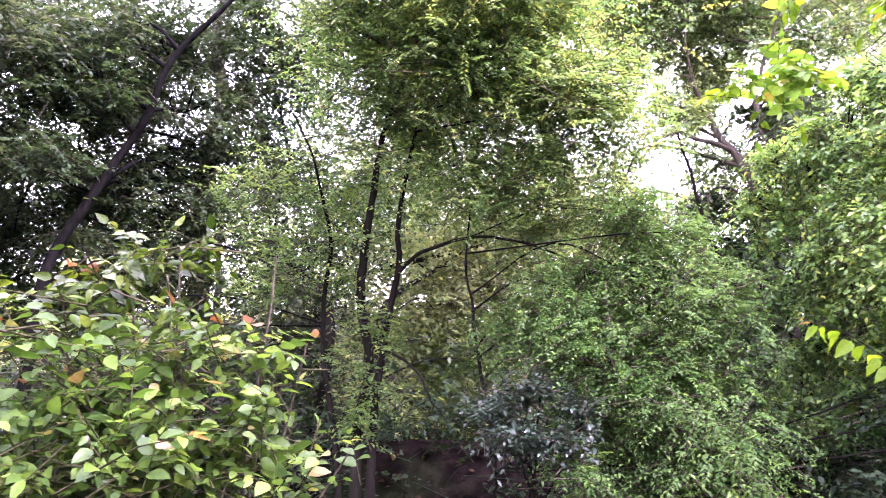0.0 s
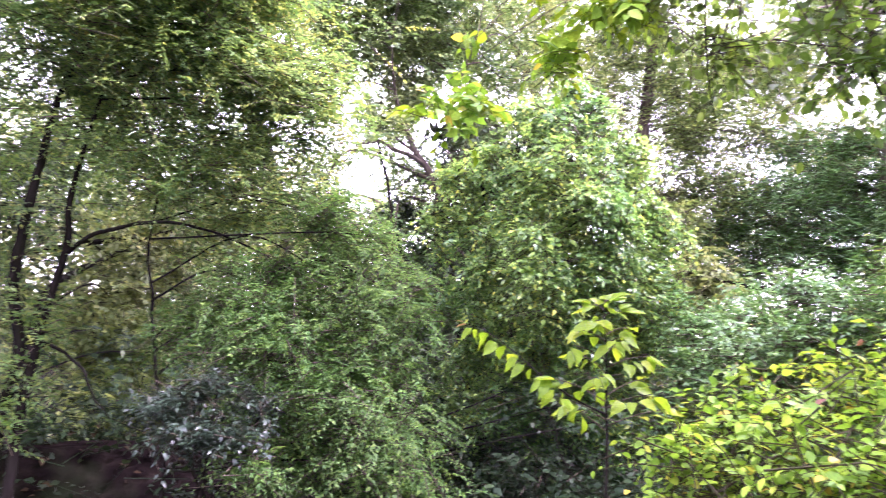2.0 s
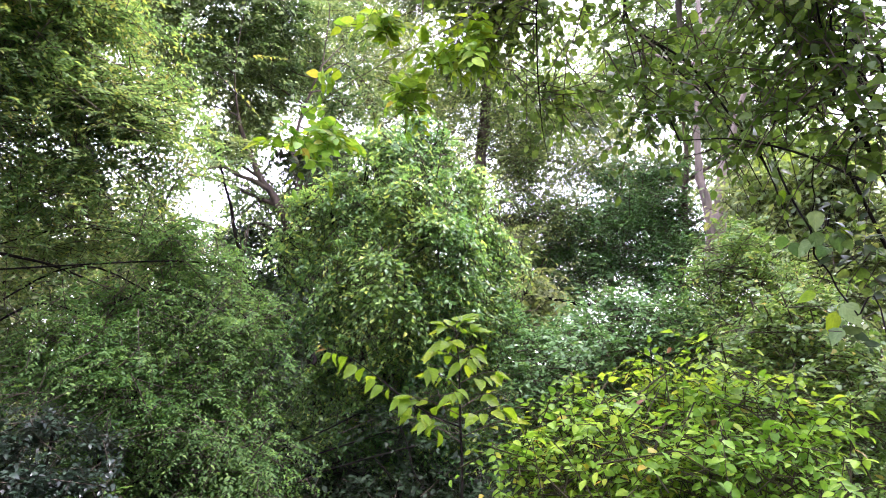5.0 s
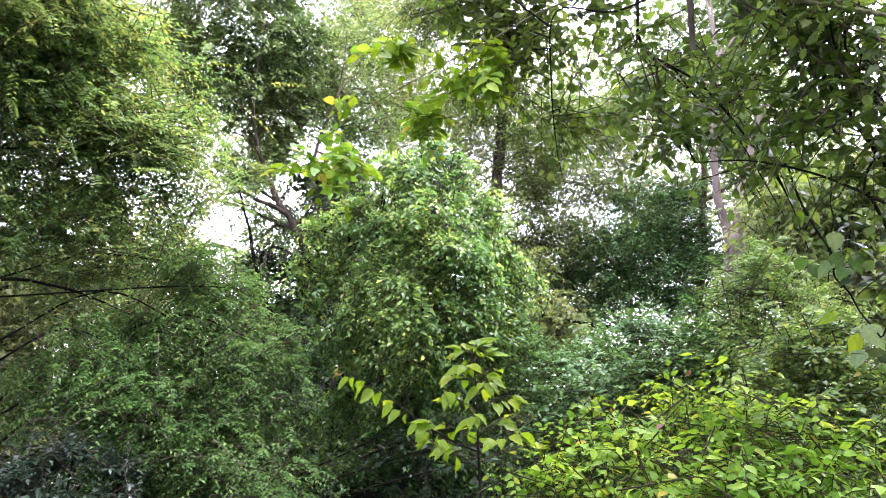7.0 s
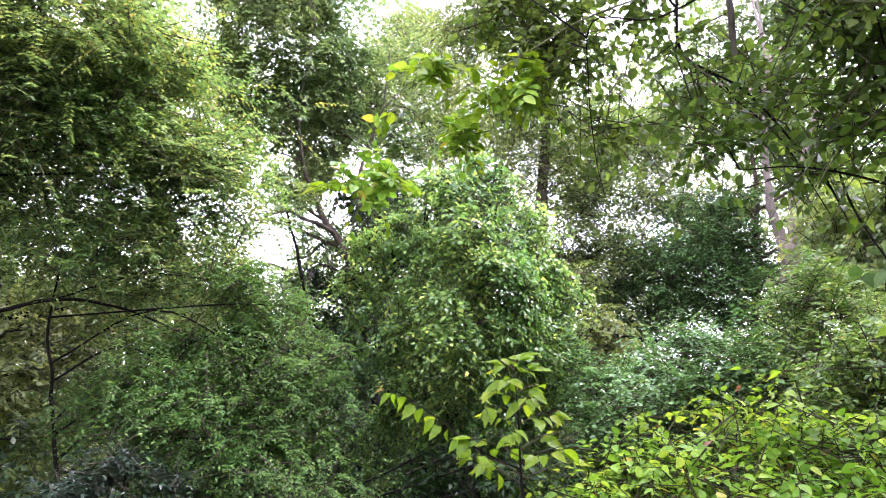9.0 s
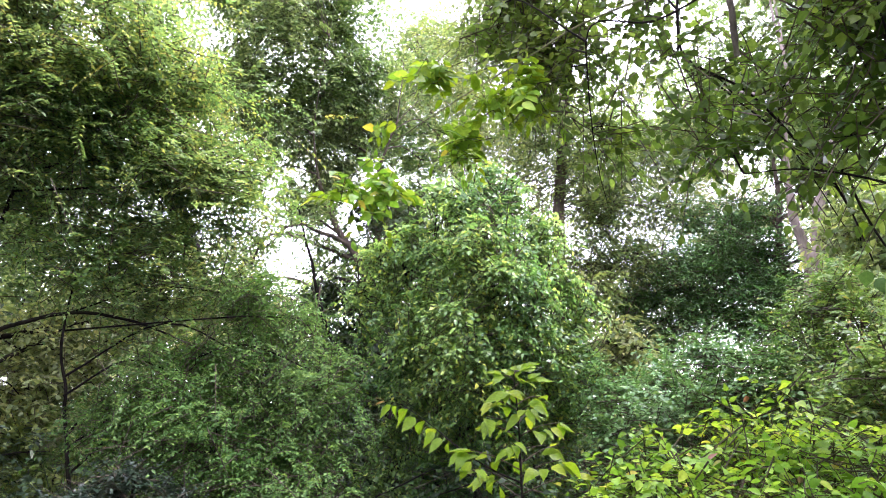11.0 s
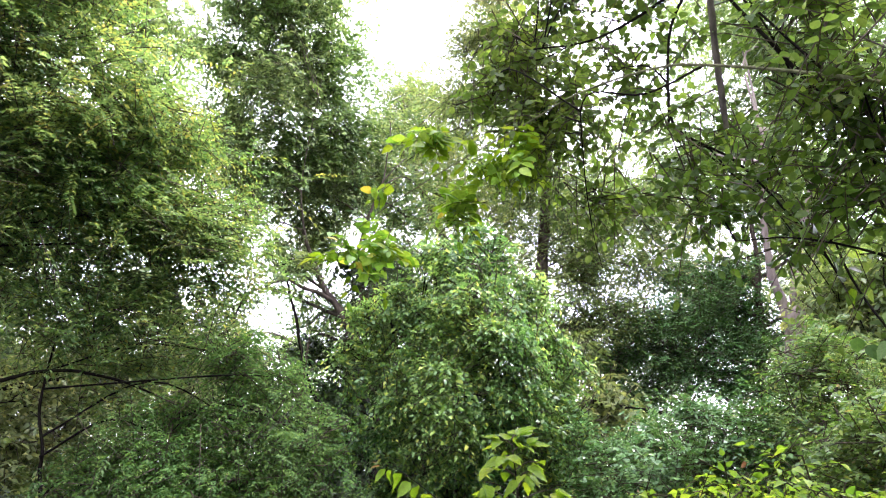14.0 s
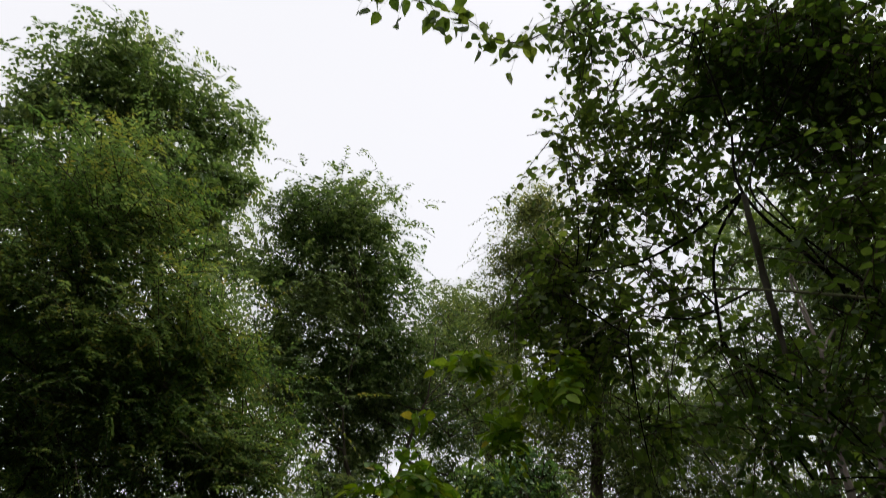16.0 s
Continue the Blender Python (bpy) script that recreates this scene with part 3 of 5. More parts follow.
OVERHANG_STEM_G = [
    (2.062, 1.487, 2.911, 0.005),
    (1.968, 1.694, 2.879, 0.004),
    (1.83, 1.86, 2.92, 0.003),
    (1.874, 1.956, 2.72, 0.0025),
    (1.953, 2.027, 2.46, 0.0018),
    (2.006, 2.045, 2.312, 0.001),
]
OVERHANG_STEM_H = [
    (2.463, 1.096, 2.1, 0.005),
    (2.397, 1.255, 2.218, 0.004),
    (2.31, 1.433, 2.3, 0.003),
    (2.232, 1.602, 2.327, 0.002),
]
INFILL_LOW = [
    (-0.56, 7.85, 2.14, 0.52, 0.9),
    (-0.56, 7.67, 1.6, 0.6, 0.9),
    (-0.01, 7.72, 1.78, 0.54, 0.9),
    (0.11, 7.88, 2.47, 0.45, 0.7),
    (-0.1, 7.41, 1.15, 0.58, 0.9),
    (-1.43, 8.02, 2.32, 0.56, 0.9),
    (-0.73, 8.26, 2.3, 0.54, 0.9),
    (-1.21, 7.49, 1.42, 0.58, 0.9),
    (-0.52, 7.61, 1.25, 0.58, 0.8),
    (-1.07, 6.87, 0.76, 0.54, 0.9),
]
VINE_STEM = [
    (2.531, 1.45, 2.322, 0.004),
    (2.533, 1.417, 2.194, 0.004),
    (2.544, 1.363, 2.049, 0.0035),
    (2.552, 1.327, 1.941, 0.0035),
    (2.557, 1.298, 1.874, 0.003),
    (2.562, 1.267, 1.79, 0.003),
    (2.566, 1.21, 1.708, 0.003),
    (2.563, 1.119, 1.622, 0.0025),
]
VINE_TENDRIL = [
    (2.486, 1.27, 2.247, 0.0025),
    (2.508, 1.293, 2.125, 0.0022),
    (2.525, 1.319, 1.983, 0.002),
    (2.529, 1.339, 1.894, 0.0015),
]
VINE_LEAVES = [
    (2.52, 1.3, 2.07, 0.05, 0),
    (2.53, 1.29, 2.04, 0.05, 0),
    (2.52, 1.31, 2.0, 0.05, 0),
    (2.54, 1.31, 1.97, 0.05, 0),
    (2.51, 1.41, 2.0, 0.04, 0),
    (2.52, 1.4, 1.97, 0.04, 0),
    (2.55, 1.26, 1.76, 0.06, 0),
    (2.55, 1.25, 1.68, 0.05, 0),
    (2.56, 1.28, 1.94, 0.05, 0),
    (2.56, 1.25, 2.0, 0.05, 0),
]
VINE_LIT = [
    (2.54, 1.31, 1.79, 0.05, 1),
    (2.55, 1.26, 1.74, 0.06, 1),
    (2.56, 1.25, 2.01, 0.05, 1),
    (2.52, 1.41, 2.16, 0.04, 1),
]
NEAR_STEM_A = [
    (1.913, 1.975, 0.975, 0.007),
    (1.943, 1.977, 1.075, 0.0065),
    (2.02, 1.968, 1.215, 0.0055),
    (2.108, 1.948, 1.341, 0.0045),
    (2.158, 1.922, 1.412, 0.003),
]
NEAR_STEM_B = [
    (1.913, 1.975, 0.975, 0.006),
    (1.944, 1.954, 1.092, 0.0055),
    (2.02, 1.868, 1.181, 0.005),
    (2.124, 1.786, 1.28, 0.004),
    (2.234, 1.678, 1.344, 0.0025),
]
NEAR_STEM_C = [
    (2.061, 1.718, 1.017, 0.006),
    (2.089, 1.718, 1.12, 0.0055),
    (2.161, 1.698, 1.244, 0.0045),
    (2.223, 1.691, 1.352, 0.003),
]
# ---- end of plan ----

# ---- materials ----
def nodes_of(name):
    m = bpy.data.materials.new(name)
    m.use_nodes = True
    return m, m.node_tree.nodes, m.node_tree.links


def ramp(nodes, stops):
    r = nodes.new("ShaderNodeValToRGB")
    while len(r.color_ramp.elements) < len(stops):
        r.color_ramp.elements.new(0.5)
    for e, (p, c) in zip(r.color_ramp.elements, stops):
        e.position, e.color = p, (*c, 1)
    return r


def blend(nodes, links, kind, fac, a, b):
    m = nodes.new("ShaderNodeMix")
    m.data_type, m.blend_type = "RGBA", kind
    for sock, v in ((m.inputs[0], fac), (m.inputs[6], a), (m.inputs[7], b)):
        if hasattr(v, "is_linked"):
            links.new(v, sock)
        elif isinstance(v, tuple):
            sock.default_value = (*v, 1)
        else:
            sock.default_value = v
    return m.outputs[2]


RECIPES = {}


def leaf_material(name, stops, rough=0.34, through=0.33, single=False, patch=1.2, veins=False, gloss=0.42, patch_tint=(0.6, 0.75, 0.55)):
    """Leaves: a colour for each one, slow drift from bough to bough, gloss above and light that passes through."""
    m, n, k = nodes_of(name)
    RECIPES[name] = (stops, dict(rough=rough, through=through, patch=patch, gloss=gloss, patch_tint=patch_tint))
    bsdf, out = n["Principled BSDF"], n["Material Output"]
    if single:
        rand = n.new("ShaderNodeObjectInfo").outputs["Random"]
    else:
        rand = n.new("ShaderNodeNewGeometry").outputs["Random Per Island"]
    geo = n.new("ShaderNodeNewGeometry")
    drift = n.new("ShaderNodeTexNoise")
    drift.inputs["Scale"].default_value, drift.inputs["Detail"].default_value = patch, 2
    k.new(geo.outputs["Position"], drift.inputs["Vector"])
    fine = n.new("ShaderNodeTexNoise")
    fine.inputs["Scale"].default_value, fine.inputs["Detail"].default_value = 90, 3
    k.new(geo.outputs["Position"], fine.inputs["Vector"])
    r = ramp(n, stops)
    k.new(rand, r.inputs[0])
    slow = ramp(n, [(0.35, patch_tint), (0.65, (1, 1, 1))])
    k.new(drift.outputs[0], slow.inputs[0])
    spots = ramp(n, [(0.3, (0.78, 0.8, 0.72)), (0.62, (1.06, 1.05, 1.0))])
    k.new(fine.outputs[0], spots.inputs[0])
    col = blend(n, k, "MULTIPLY", 1.0, r.outputs[0], slow.outputs[0])
    col = blend(n, k, "MULTIPLY", 1.0, col, spots.outputs[0])
    bump = n.new("ShaderNodeBump")
    bump.inputs["Strength"].default_value, bump.inputs["Distance"].default_value = 0.2, 0.003
    if veins:
        tc = n.new("ShaderNodeTexCoord")
        wave = n.new("ShaderNodeTexWave")
        wave.wave_type, wave.bands_direction = "BANDS", "DIAGONAL"
        wave.inputs["Scale"].default_value, wave.inputs["Distortion"].default_value = 3.6, 1.0
        sep = n.new("ShaderNodeSeparateXYZ")
        k.new(tc.outputs["Object"], sep.inputs[0])
        mirror = n.new("ShaderNodeMath")
        mirror.operation = "ABSOLUTE"
        k.new(sep.outputs[1], mirror.inputs[0])
        turn = n.new("ShaderNodeCombineXYZ")
        k.new(sep.outputs[0], turn.inputs[0])
        flip = n.new("ShaderNodeMath")
        flip.operation, flip.inputs[1].default_value = "MULTIPLY", -1.4
        k.new(mirror.outputs[0], flip.inputs[0])
        k.new(flip.outputs[0], turn.inputs[1])
        k.new(turn.outputs[0], wave.inputs[0])
        rib = ramp(n, [(0.0, (1.18, 1.15, 1.08)), (0.03, (1, 1, 1))])
        k.new(mirror.outputs[0], rib.inputs[0])
        net = ramp(n, [(0.0, (1.05, 1.05, 1.0)), (0.25, (0.98, 0.98, 0.98))])
        k.new(wave.outputs[1], net.inputs[0])
        col = blend(n, k, "MULTIPLY", 1.0, col, rib.outputs[0])
        col = blend(n, k, "MULTIPLY", 1.0, col, net.outputs[0])
        k.new(wave.outputs[1], bump.inputs["Height"])
    else:
        k.new(fine.outputs[0], bump.inputs["Height"])
    k.new(col, bsdf.inputs["Base Color"])
    k.new(bump.outputs[0], bsdf.inputs["Normal"])
    bsdf.inputs["Roughness"].default_value = rough
    bsdf.inputs["Specular IOR Level"].default_value = gloss
    lit = blend(n, k, "MULTIPLY", 1.0, col, (1.38, 1.38, 0.75))
    glow = n.new("ShaderNodeBsdfTranslucent")
    k.new(lit, glow.inputs[0])
    mix = n.new("ShaderNodeMixShader")
    mix.inputs[0].default_value = through
    k.new(bsdf.outputs[0], mix.inputs[1])
    k.new(glow.outputs[0], mix.inputs[2])
    k.new(mix.outputs[0], out.inputs[0])
    return m


def bark_material(name, dark, pale, scale=14.0, moss=0.25):
    m, n, k = nodes_of(name)
    bsdf = n["Principled BSDF"]
    geo = n.new("ShaderNodeNewGeometry")
    stretch = n.new("ShaderNodeMapping")
    stretch.inputs["Scale"].default_value = (1, 1, 0.22)
    k.new(geo.outputs["Position"], stretch.inputs[0])
    a = n.new("ShaderNodeTexNoise")
    a.inputs["Scale"].default_value, a.inputs["Detail"].default_value, a.inputs["Roughness"].default_value = scale, 8, 0.65
    k.new(stretch.outputs[0], a.inputs["Vector"])
    b = n.new("ShaderNodeTexNoise")
    b.inputs["Scale"].default_value, b.inputs["Detail"].default_value = 3.0, 4
    k.new(geo.outputs["Position"], b.inputs["Vector"])
    r = ramp(n, [(0.3, dark), (0.7, pale)])
    k.new(a.outputs[0], r.inputs[0])
    patch = ramp(n, [(0.5, (0, 0, 0)), (0.68, (moss, moss, moss))])
    k.new(b.outputs[0], patch.inputs[0])
    col = blend(n, k, "MIX", patch.outputs[0], r.outputs[0], (0.07, 0.09, 0.04))
    k.new(col, bsdf.inputs["Base Color"])
    bsdf.inputs["Roughness"].default_value = 0.85
    bsdf.inputs["Specular IOR Level"].default_value = 0.06
    bump = n.new("ShaderNodeBump")
    bump.inputs["Strength"].default_value, bump.inputs["Distance"].default_value = 0.8, 0.02
    k.new(a.outputs[0], bump.inputs["Height"])
    k.new(bump.outputs[0], bsdf.inputs["Normal"])
    return m


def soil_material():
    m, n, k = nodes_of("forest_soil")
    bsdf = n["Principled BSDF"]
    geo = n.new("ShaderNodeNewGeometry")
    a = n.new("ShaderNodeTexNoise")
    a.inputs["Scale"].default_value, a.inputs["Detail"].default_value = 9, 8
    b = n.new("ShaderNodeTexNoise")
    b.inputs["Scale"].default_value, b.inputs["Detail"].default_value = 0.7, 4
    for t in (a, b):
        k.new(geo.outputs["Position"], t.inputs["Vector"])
    # Soil tones lowered so that the shade under the trees is in the colour.
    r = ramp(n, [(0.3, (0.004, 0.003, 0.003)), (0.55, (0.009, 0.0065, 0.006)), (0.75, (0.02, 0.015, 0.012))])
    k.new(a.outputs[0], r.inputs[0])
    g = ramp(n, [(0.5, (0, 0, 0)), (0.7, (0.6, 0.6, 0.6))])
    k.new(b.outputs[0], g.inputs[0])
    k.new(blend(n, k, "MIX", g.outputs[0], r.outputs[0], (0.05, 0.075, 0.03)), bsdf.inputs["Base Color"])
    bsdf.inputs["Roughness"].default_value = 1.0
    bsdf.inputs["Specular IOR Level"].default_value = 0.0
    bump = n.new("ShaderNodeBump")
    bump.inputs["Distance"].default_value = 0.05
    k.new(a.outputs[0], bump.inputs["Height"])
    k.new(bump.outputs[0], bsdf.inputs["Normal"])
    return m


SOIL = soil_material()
BARK = bark_material("brown_bark", (0.05, 0.038, 0.031), (0.17, 0.132, 0.108))
# The next two barks have the shade of the crowns put into their colour.
BARK_DARK = bark_material("shade_dark_bark", (0.005, 0.004, 0.0036), (0.02, 0.0155, 0.0135), moss=0.05)
BARK_BLACK = bark_material("shade_black_bark", (0.002, 0.0018, 0.0016), (0.009, 0.008, 0.0075), moss=0.0)
BARK_PALE = bark_material("pale_grey_bark", (0.12, 0.095, 0.085), (0.32, 0.26, 0.23), moss=0.1)
TWIG = bark_material("twig_bark", (0.035, 0.028, 0.022), (0.12, 0.095, 0.07), 40, 0.0)
GREEN_STEM = bark_material("green_stem", (0.03, 0.03, 0.015), (0.09, 0.08, 0.042), 40, 0.0)
CANE_STEM = bark_material("pale_green_cane", (0.09, 0.095, 0.05), (0.22, 0.21, 0.12), 40, 0.0)
DEAD_WOOD = bark_material("dead_twig_bark", (0.06, 0.05, 0.042), (0.18, 0.155, 0.13), 30, 0.0)
L_FEATHER = leaf_material("feathery_leaflets", [(0, (0.114, 0.184, 0.090)), (0.6, (0.190, 0.278, 0.121)), (0.92, (0.304, 0.369, 0.133)), (1, (0.397, 0.399, 0.130))], through=0.6, rough=0.42, gloss=0.3)
L_TIPS = leaf_material("yellow_new_leaflets", [(0, (0.212, 0.264, 0.068)), (0.6, (0.326, 0.347, 0.087)), (1, (0.407, 0.319, 0.117))], through=0.5, rough=0.42, gloss=0.3)
# Toned down to stand in for the canopy shade on the arching shrub.
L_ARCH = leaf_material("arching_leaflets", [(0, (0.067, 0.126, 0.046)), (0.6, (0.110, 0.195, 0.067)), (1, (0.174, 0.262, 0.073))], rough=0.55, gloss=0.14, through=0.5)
# Blue-grey leaves, taken nearly to black to carry the understorey's shade.
L_GREY = leaf_material("shaded_blue_grey_leaves", [(0, (0.014, 0.025, 0.018)), (0.7, (0.023, 0.040, 0.027)), (1, (0.041, 0.059, 0.043))], rough=0.3, gloss=0.3, through=0.15)
L_DARK = leaf_material("dark_canopy_leaves", [(0, (0.034, 0.053, 0.030)), (0.7, (0.056, 0.084, 0.047)), (1, (0.100, 0.124, 0.062))], through=0.48, gloss=0.25)
# Leaves of low plants, with ground-level shade put into their colour.
L_SHADE = leaf_material("shade_dark_floor_leaves", [(0, (0.018, 0.034, 0.018)), (0.7, (0.034, 0.058, 0.030)), (1, (0.060, 0.090, 0.045))], through=0.25, rough=0.4, gloss=0.12)
L_VINE = leaf_material("vine_leaves", [(0, (0.120, 0.218, 0.074)), (0.6, (0.204, 0.336, 0.099)), (0.9, (0.375, 0.529, 0.144)), (1, (0.684, 0.670, 0.144))], rough=0.28, gloss=0.48, patch=1.6, patch_tint=(0.42, 0.58, 0.6), through=0.5)
L_TREE = leaf_material("tree_leaves", [(0, (0.127, 0.188, 0.088)), (0.6, (0.218, 0.288, 0.138)), (1, (0.362, 0.422, 0.194))], rough=0.28, gloss=0.45, through=0.56)
L_FAR = leaf_material("far_leaves", [(0, (0.148, 0.191, 0.090)), (0.7, (0.248, 0.283, 0.130)), (1, (0.421, 0.415, 0.179))], patch=0.5, through=0.55)
L_SHRUB = leaf_material("shrub_leaves", [(0, (0.075, 0.157, 0.061)), (0.7, (0.128, 0.235, 0.086)), (1, (0.199, 0.314, 0.107))], rough=0.28, gloss=0.24)
L_BRIGHT = leaf_material("bright_leaves", [(0, (0.144, 0.264, 0.026)), (0.6, (0.226, 0.380, 0.036)), (0.95, (0.383, 0.496, 0.054)), (1, (0.573, 0.395, 0.064))], rough=0.34, through=0.45, gloss=0.25)
L_YOUNG = leaf_material("young_bush_leaves", [(0, (0.098, 0.171, 0.043)), (0.6, (0.152, 0.250, 0.060)), (0.95, (0.269, 0.349, 0.082)), (1, (0.398, 0.297, 0.098))], rough=0.36, through=0.42)
L_BUSH = leaf_material("lush_bush_leaves", [(0, (0.049, 0.093, 0.020)), (0.6, (0.103, 0.171, 0.034)), (0.95, (0.198, 0.280, 0.050)), (1, (0.280, 0.219, 0.100))], rough=0.36, through=0.45, gloss=0.3)
L_OVER = leaf_material("canopy_leaves", [(0, (0.066, 0.108, 0.026)), (0.7, (0.111, 0.161, 0.037)), (1, (0.220, 0.281, 0.064))], through=0.58, gloss=0.3)
O_BRIGHT = leaf_material("broad_leaf", [(0, (0.121, 0.217, 0.020)), (0.6, (0.236, 0.368, 0.029)), (0.97, (0.413, 0.504, 0.047)), (1, (0.470, 0.390, 0.101))], rough=0.34, gloss=0.26, through=0.52, single=True, veins=True, patch=4, patch_tint=(0.6, 0.72, 0.6))
O_OVER = leaf_material("overhanging_leaf", [(0, (0.088, 0.141, 0.034)), (0.7, (0.140, 0.204, 0.045)), (1, (0.227, 0.281, 0.061))], through=0.58, gloss=0.3, single=True, veins=True, patch=4, patch_tint=(0.6, 0.72, 0.6))
O_FRESH = leaf_material("fresh_sapling_leaf", [(0, (0.133, 0.216, 0.007)), (0.6, (0.184, 0.281, 0.009)), (1, (0.267, 0.325, 0.016))], rough=0.36, through=0.5, single=True, veins=True, patch=4, patch_tint=(0.8, 0.9, 0.8), gloss=0.22)
O_GLOSSY = leaf_material("glossy_bush_leaf", [(0, (0.028, 0.054, 0.007)), (0.55, (0.058, 0.092, 0.010)), (0.75, (0.106, 0.147, 0.012)), (0.93, (0.124, 0.161, 0.014)), (1, (0.138, 0.131, 0.028))], rough=0.3, gloss=0.35, through=0.42, single=True, veins=True, patch=4, patch_tint=(0.6, 0.72, 0.65))
O_PALE = leaf_material("pale_vine_leaf", [(0, (0.082, 0.150, 0.045)), (0.6, (0.143, 0.220, 0.082)), (1, (0.224, 0.300, 0.127))], rough=0.3, single=True, veins=True, patch=4)
O_RUST = leaf_material("rusty_young_leaf", [(0, (0.2, 0.075, 0.04)), (0.6, (0.3, 0.13, 0.075)), (1, (0.34, 0.22, 0.11))], single=True, veins=True, patch=4)
LITTER = leaf_material("dry_litter", [(0, (0.02, 0.012, 0.009)), (0.6, (0.04, 0.024, 0.015)), (1, (0.07, 0.048, 0.028))], rough=0.9, through=0.05, gloss=0.05)


# ---- building blocks ----
def ground_z(x, y):
    """The forest floor's height."""
    far = np.minimum(np.hypot(x, y) / 30.0, 1.0)
    # Mound added as a dark backdrop for the shade beneath the feathery tree.
    shade_mound = 0.62 * np.exp(-(((x + 0.2) / 1.8) ** 2) - ((y - 6.0) / 0.75) ** 2)
    return 0.09 * np.sin(0.55 * x + 0.4) * np.cos(0.48 * y) + 0.04 * np.sin(1.9 * x - 1.1 * y) + 0.5 * far * np.sin(0.09 * x + 0.07 * y) + shade_mound


def unit(v):
    return v / np.maximum(np.linalg.norm(v, axis=-1, keepdims=True), 1e-9)


def quads_mesh(name, verts, quads, material, smooth=False):
    """A mesh from numpy corners and four-sided faces."""
    me = bpy.data.meshes.new(name)
    me.vertices.add(len(verts))
    me.vertices.foreach_set("co", np.ascontiguousarray(verts, dtype=np.float32).ravel())
    me.loops.add(len(quads) * 4)
    me.loops.foreach_set("vertex_index", np.ascontiguousarray(quads, dtype=np.int32).ravel())
    me.polygons.add(len(quads))
    me.polygons.foreach_set("loop_start", np.arange(0, len(quads) * 4, 4, dtype=np.int32))
    if smooth:
        me.polygons.foreach_set("use_smooth", np.ones(len(quads), dtype=bool))
    me.update(calc_edges=True)
    me.materials.append(material)
    return me


def join(chunks):
    """Several (corners, faces) as one."""
    verts, quads, n = [], [], 0
    for v, q in chunks:
        verts.append(v)
        quads.append(q + n)
        n += len(v)
    return np.concatenate(verts), np.concatenate(quads)


def thing(name, x, y, label, category, group="", kind="", z=None):
    ob = new(name)
    ob.empty_display_size = 0.1
    ob.location = (x, y, float(ground_z(x, y)) if z is None else z)
    return tagged(ob, label, category, group, kind)


def part(name, chunk, material, parent, label="", smooth=False, kind=""):
    """One mesh object under a thing; its corners are given in the world's metres."""
    v, q = chunk
    ob = new(name, quads_mesh(name, v - np.array(parent.location), q, material, smooth))
    ob.parent = parent
    return tagged(ob, label, kind=kind)


def spline(points, per=5):
    """A smooth line through points (x, y, z, radius)."""
    p = np.array(points, dtype=float)
    p = np.vstack([2 * p[0] - p[1], p, 2 * p[-1] - p[-2]])
    out = []
    for i in range(1, len(p) - 2):
        t = np.linspace(0, 1, per, endpoint=False)[:, None]
        a, b, c, d = p[i - 1], p[i], p[i + 1], p[i + 2]
        out.append(0.5 * (2 * b + (c - a) * t + (2 * a - 5 * b + 4 * c - d) * t**2 + (3 * b - a - 3 * c + d) * t**3))
    out.append(p[-2][None])
    return np.vstack(out)


def tube(points, sides=8, per=5, rough=0.08, rng=None, crook=0.0):
    """A tapered, slightly uneven limb along points (x, y, z, radius)."""
    s = spline(points, per)
    c, r = s[:, :3], np.maximum(s[:, 3], 0.0008)
    if crook:
        f = np.linspace(0, 1, len(c))[:, None]
        ph = rng.uniform(0, 6.3, (2, 3))
        c = c + crook * np.sin(np.pi * f) * (np.sin(17 * f + ph[0]) + 0.6 * np.sin(31 * f + ph[1])) * np.array([1, 1, 0.2])
    t = unit(np.gradient(c, axis=0))
    ref = np.array([0.31, 0.95, 0.05]) if abs(t[0] @ np.array([0.31, 0.95, 0.05])) < 0.9 else np.array([1.0, 0, 0])
    u = unit(np.cross(t, ref))
    w = np.cross(t, u)
    a = np.linspace(0, 2 * np.pi, sides, endpoint=False)
    rad = r[:, None] * np.ones(sides)
    if rng is not None and rough:
        rad = rad * (1 + rough * rng.normal(size=rad.shape))
    v = c[:, None] + rad[..., None] * (np.cos(a)[None, :, None] * u[:, None] + np.sin(a)[None, :, None] * w[:, None])
    n = len(c)
    i = np.arange(n - 1)[:, None] * sides
    j = np.arange(sides)[None]
    k = (j + 1) % sides
    q = np.stack([i + j, i + k, i + sides + k, i + sides + j], -1).reshape(-1, 4)
    return v.reshape(-1, 3), q


def rooted(points):
    """The same line, begun just under the ground."""
    x, y, z, r = points[0]
    g = float(ground_z(x, y)) - 0.06
    if z > g + 0.12:
        dx, dy = (points[0][0] - points[1][0]) * 0.3, (points[0][1] - points[1][1]) * 0.3
        return [(x + dx, y + dy, g, r * 1.25)] + list(points)
    return list(points)


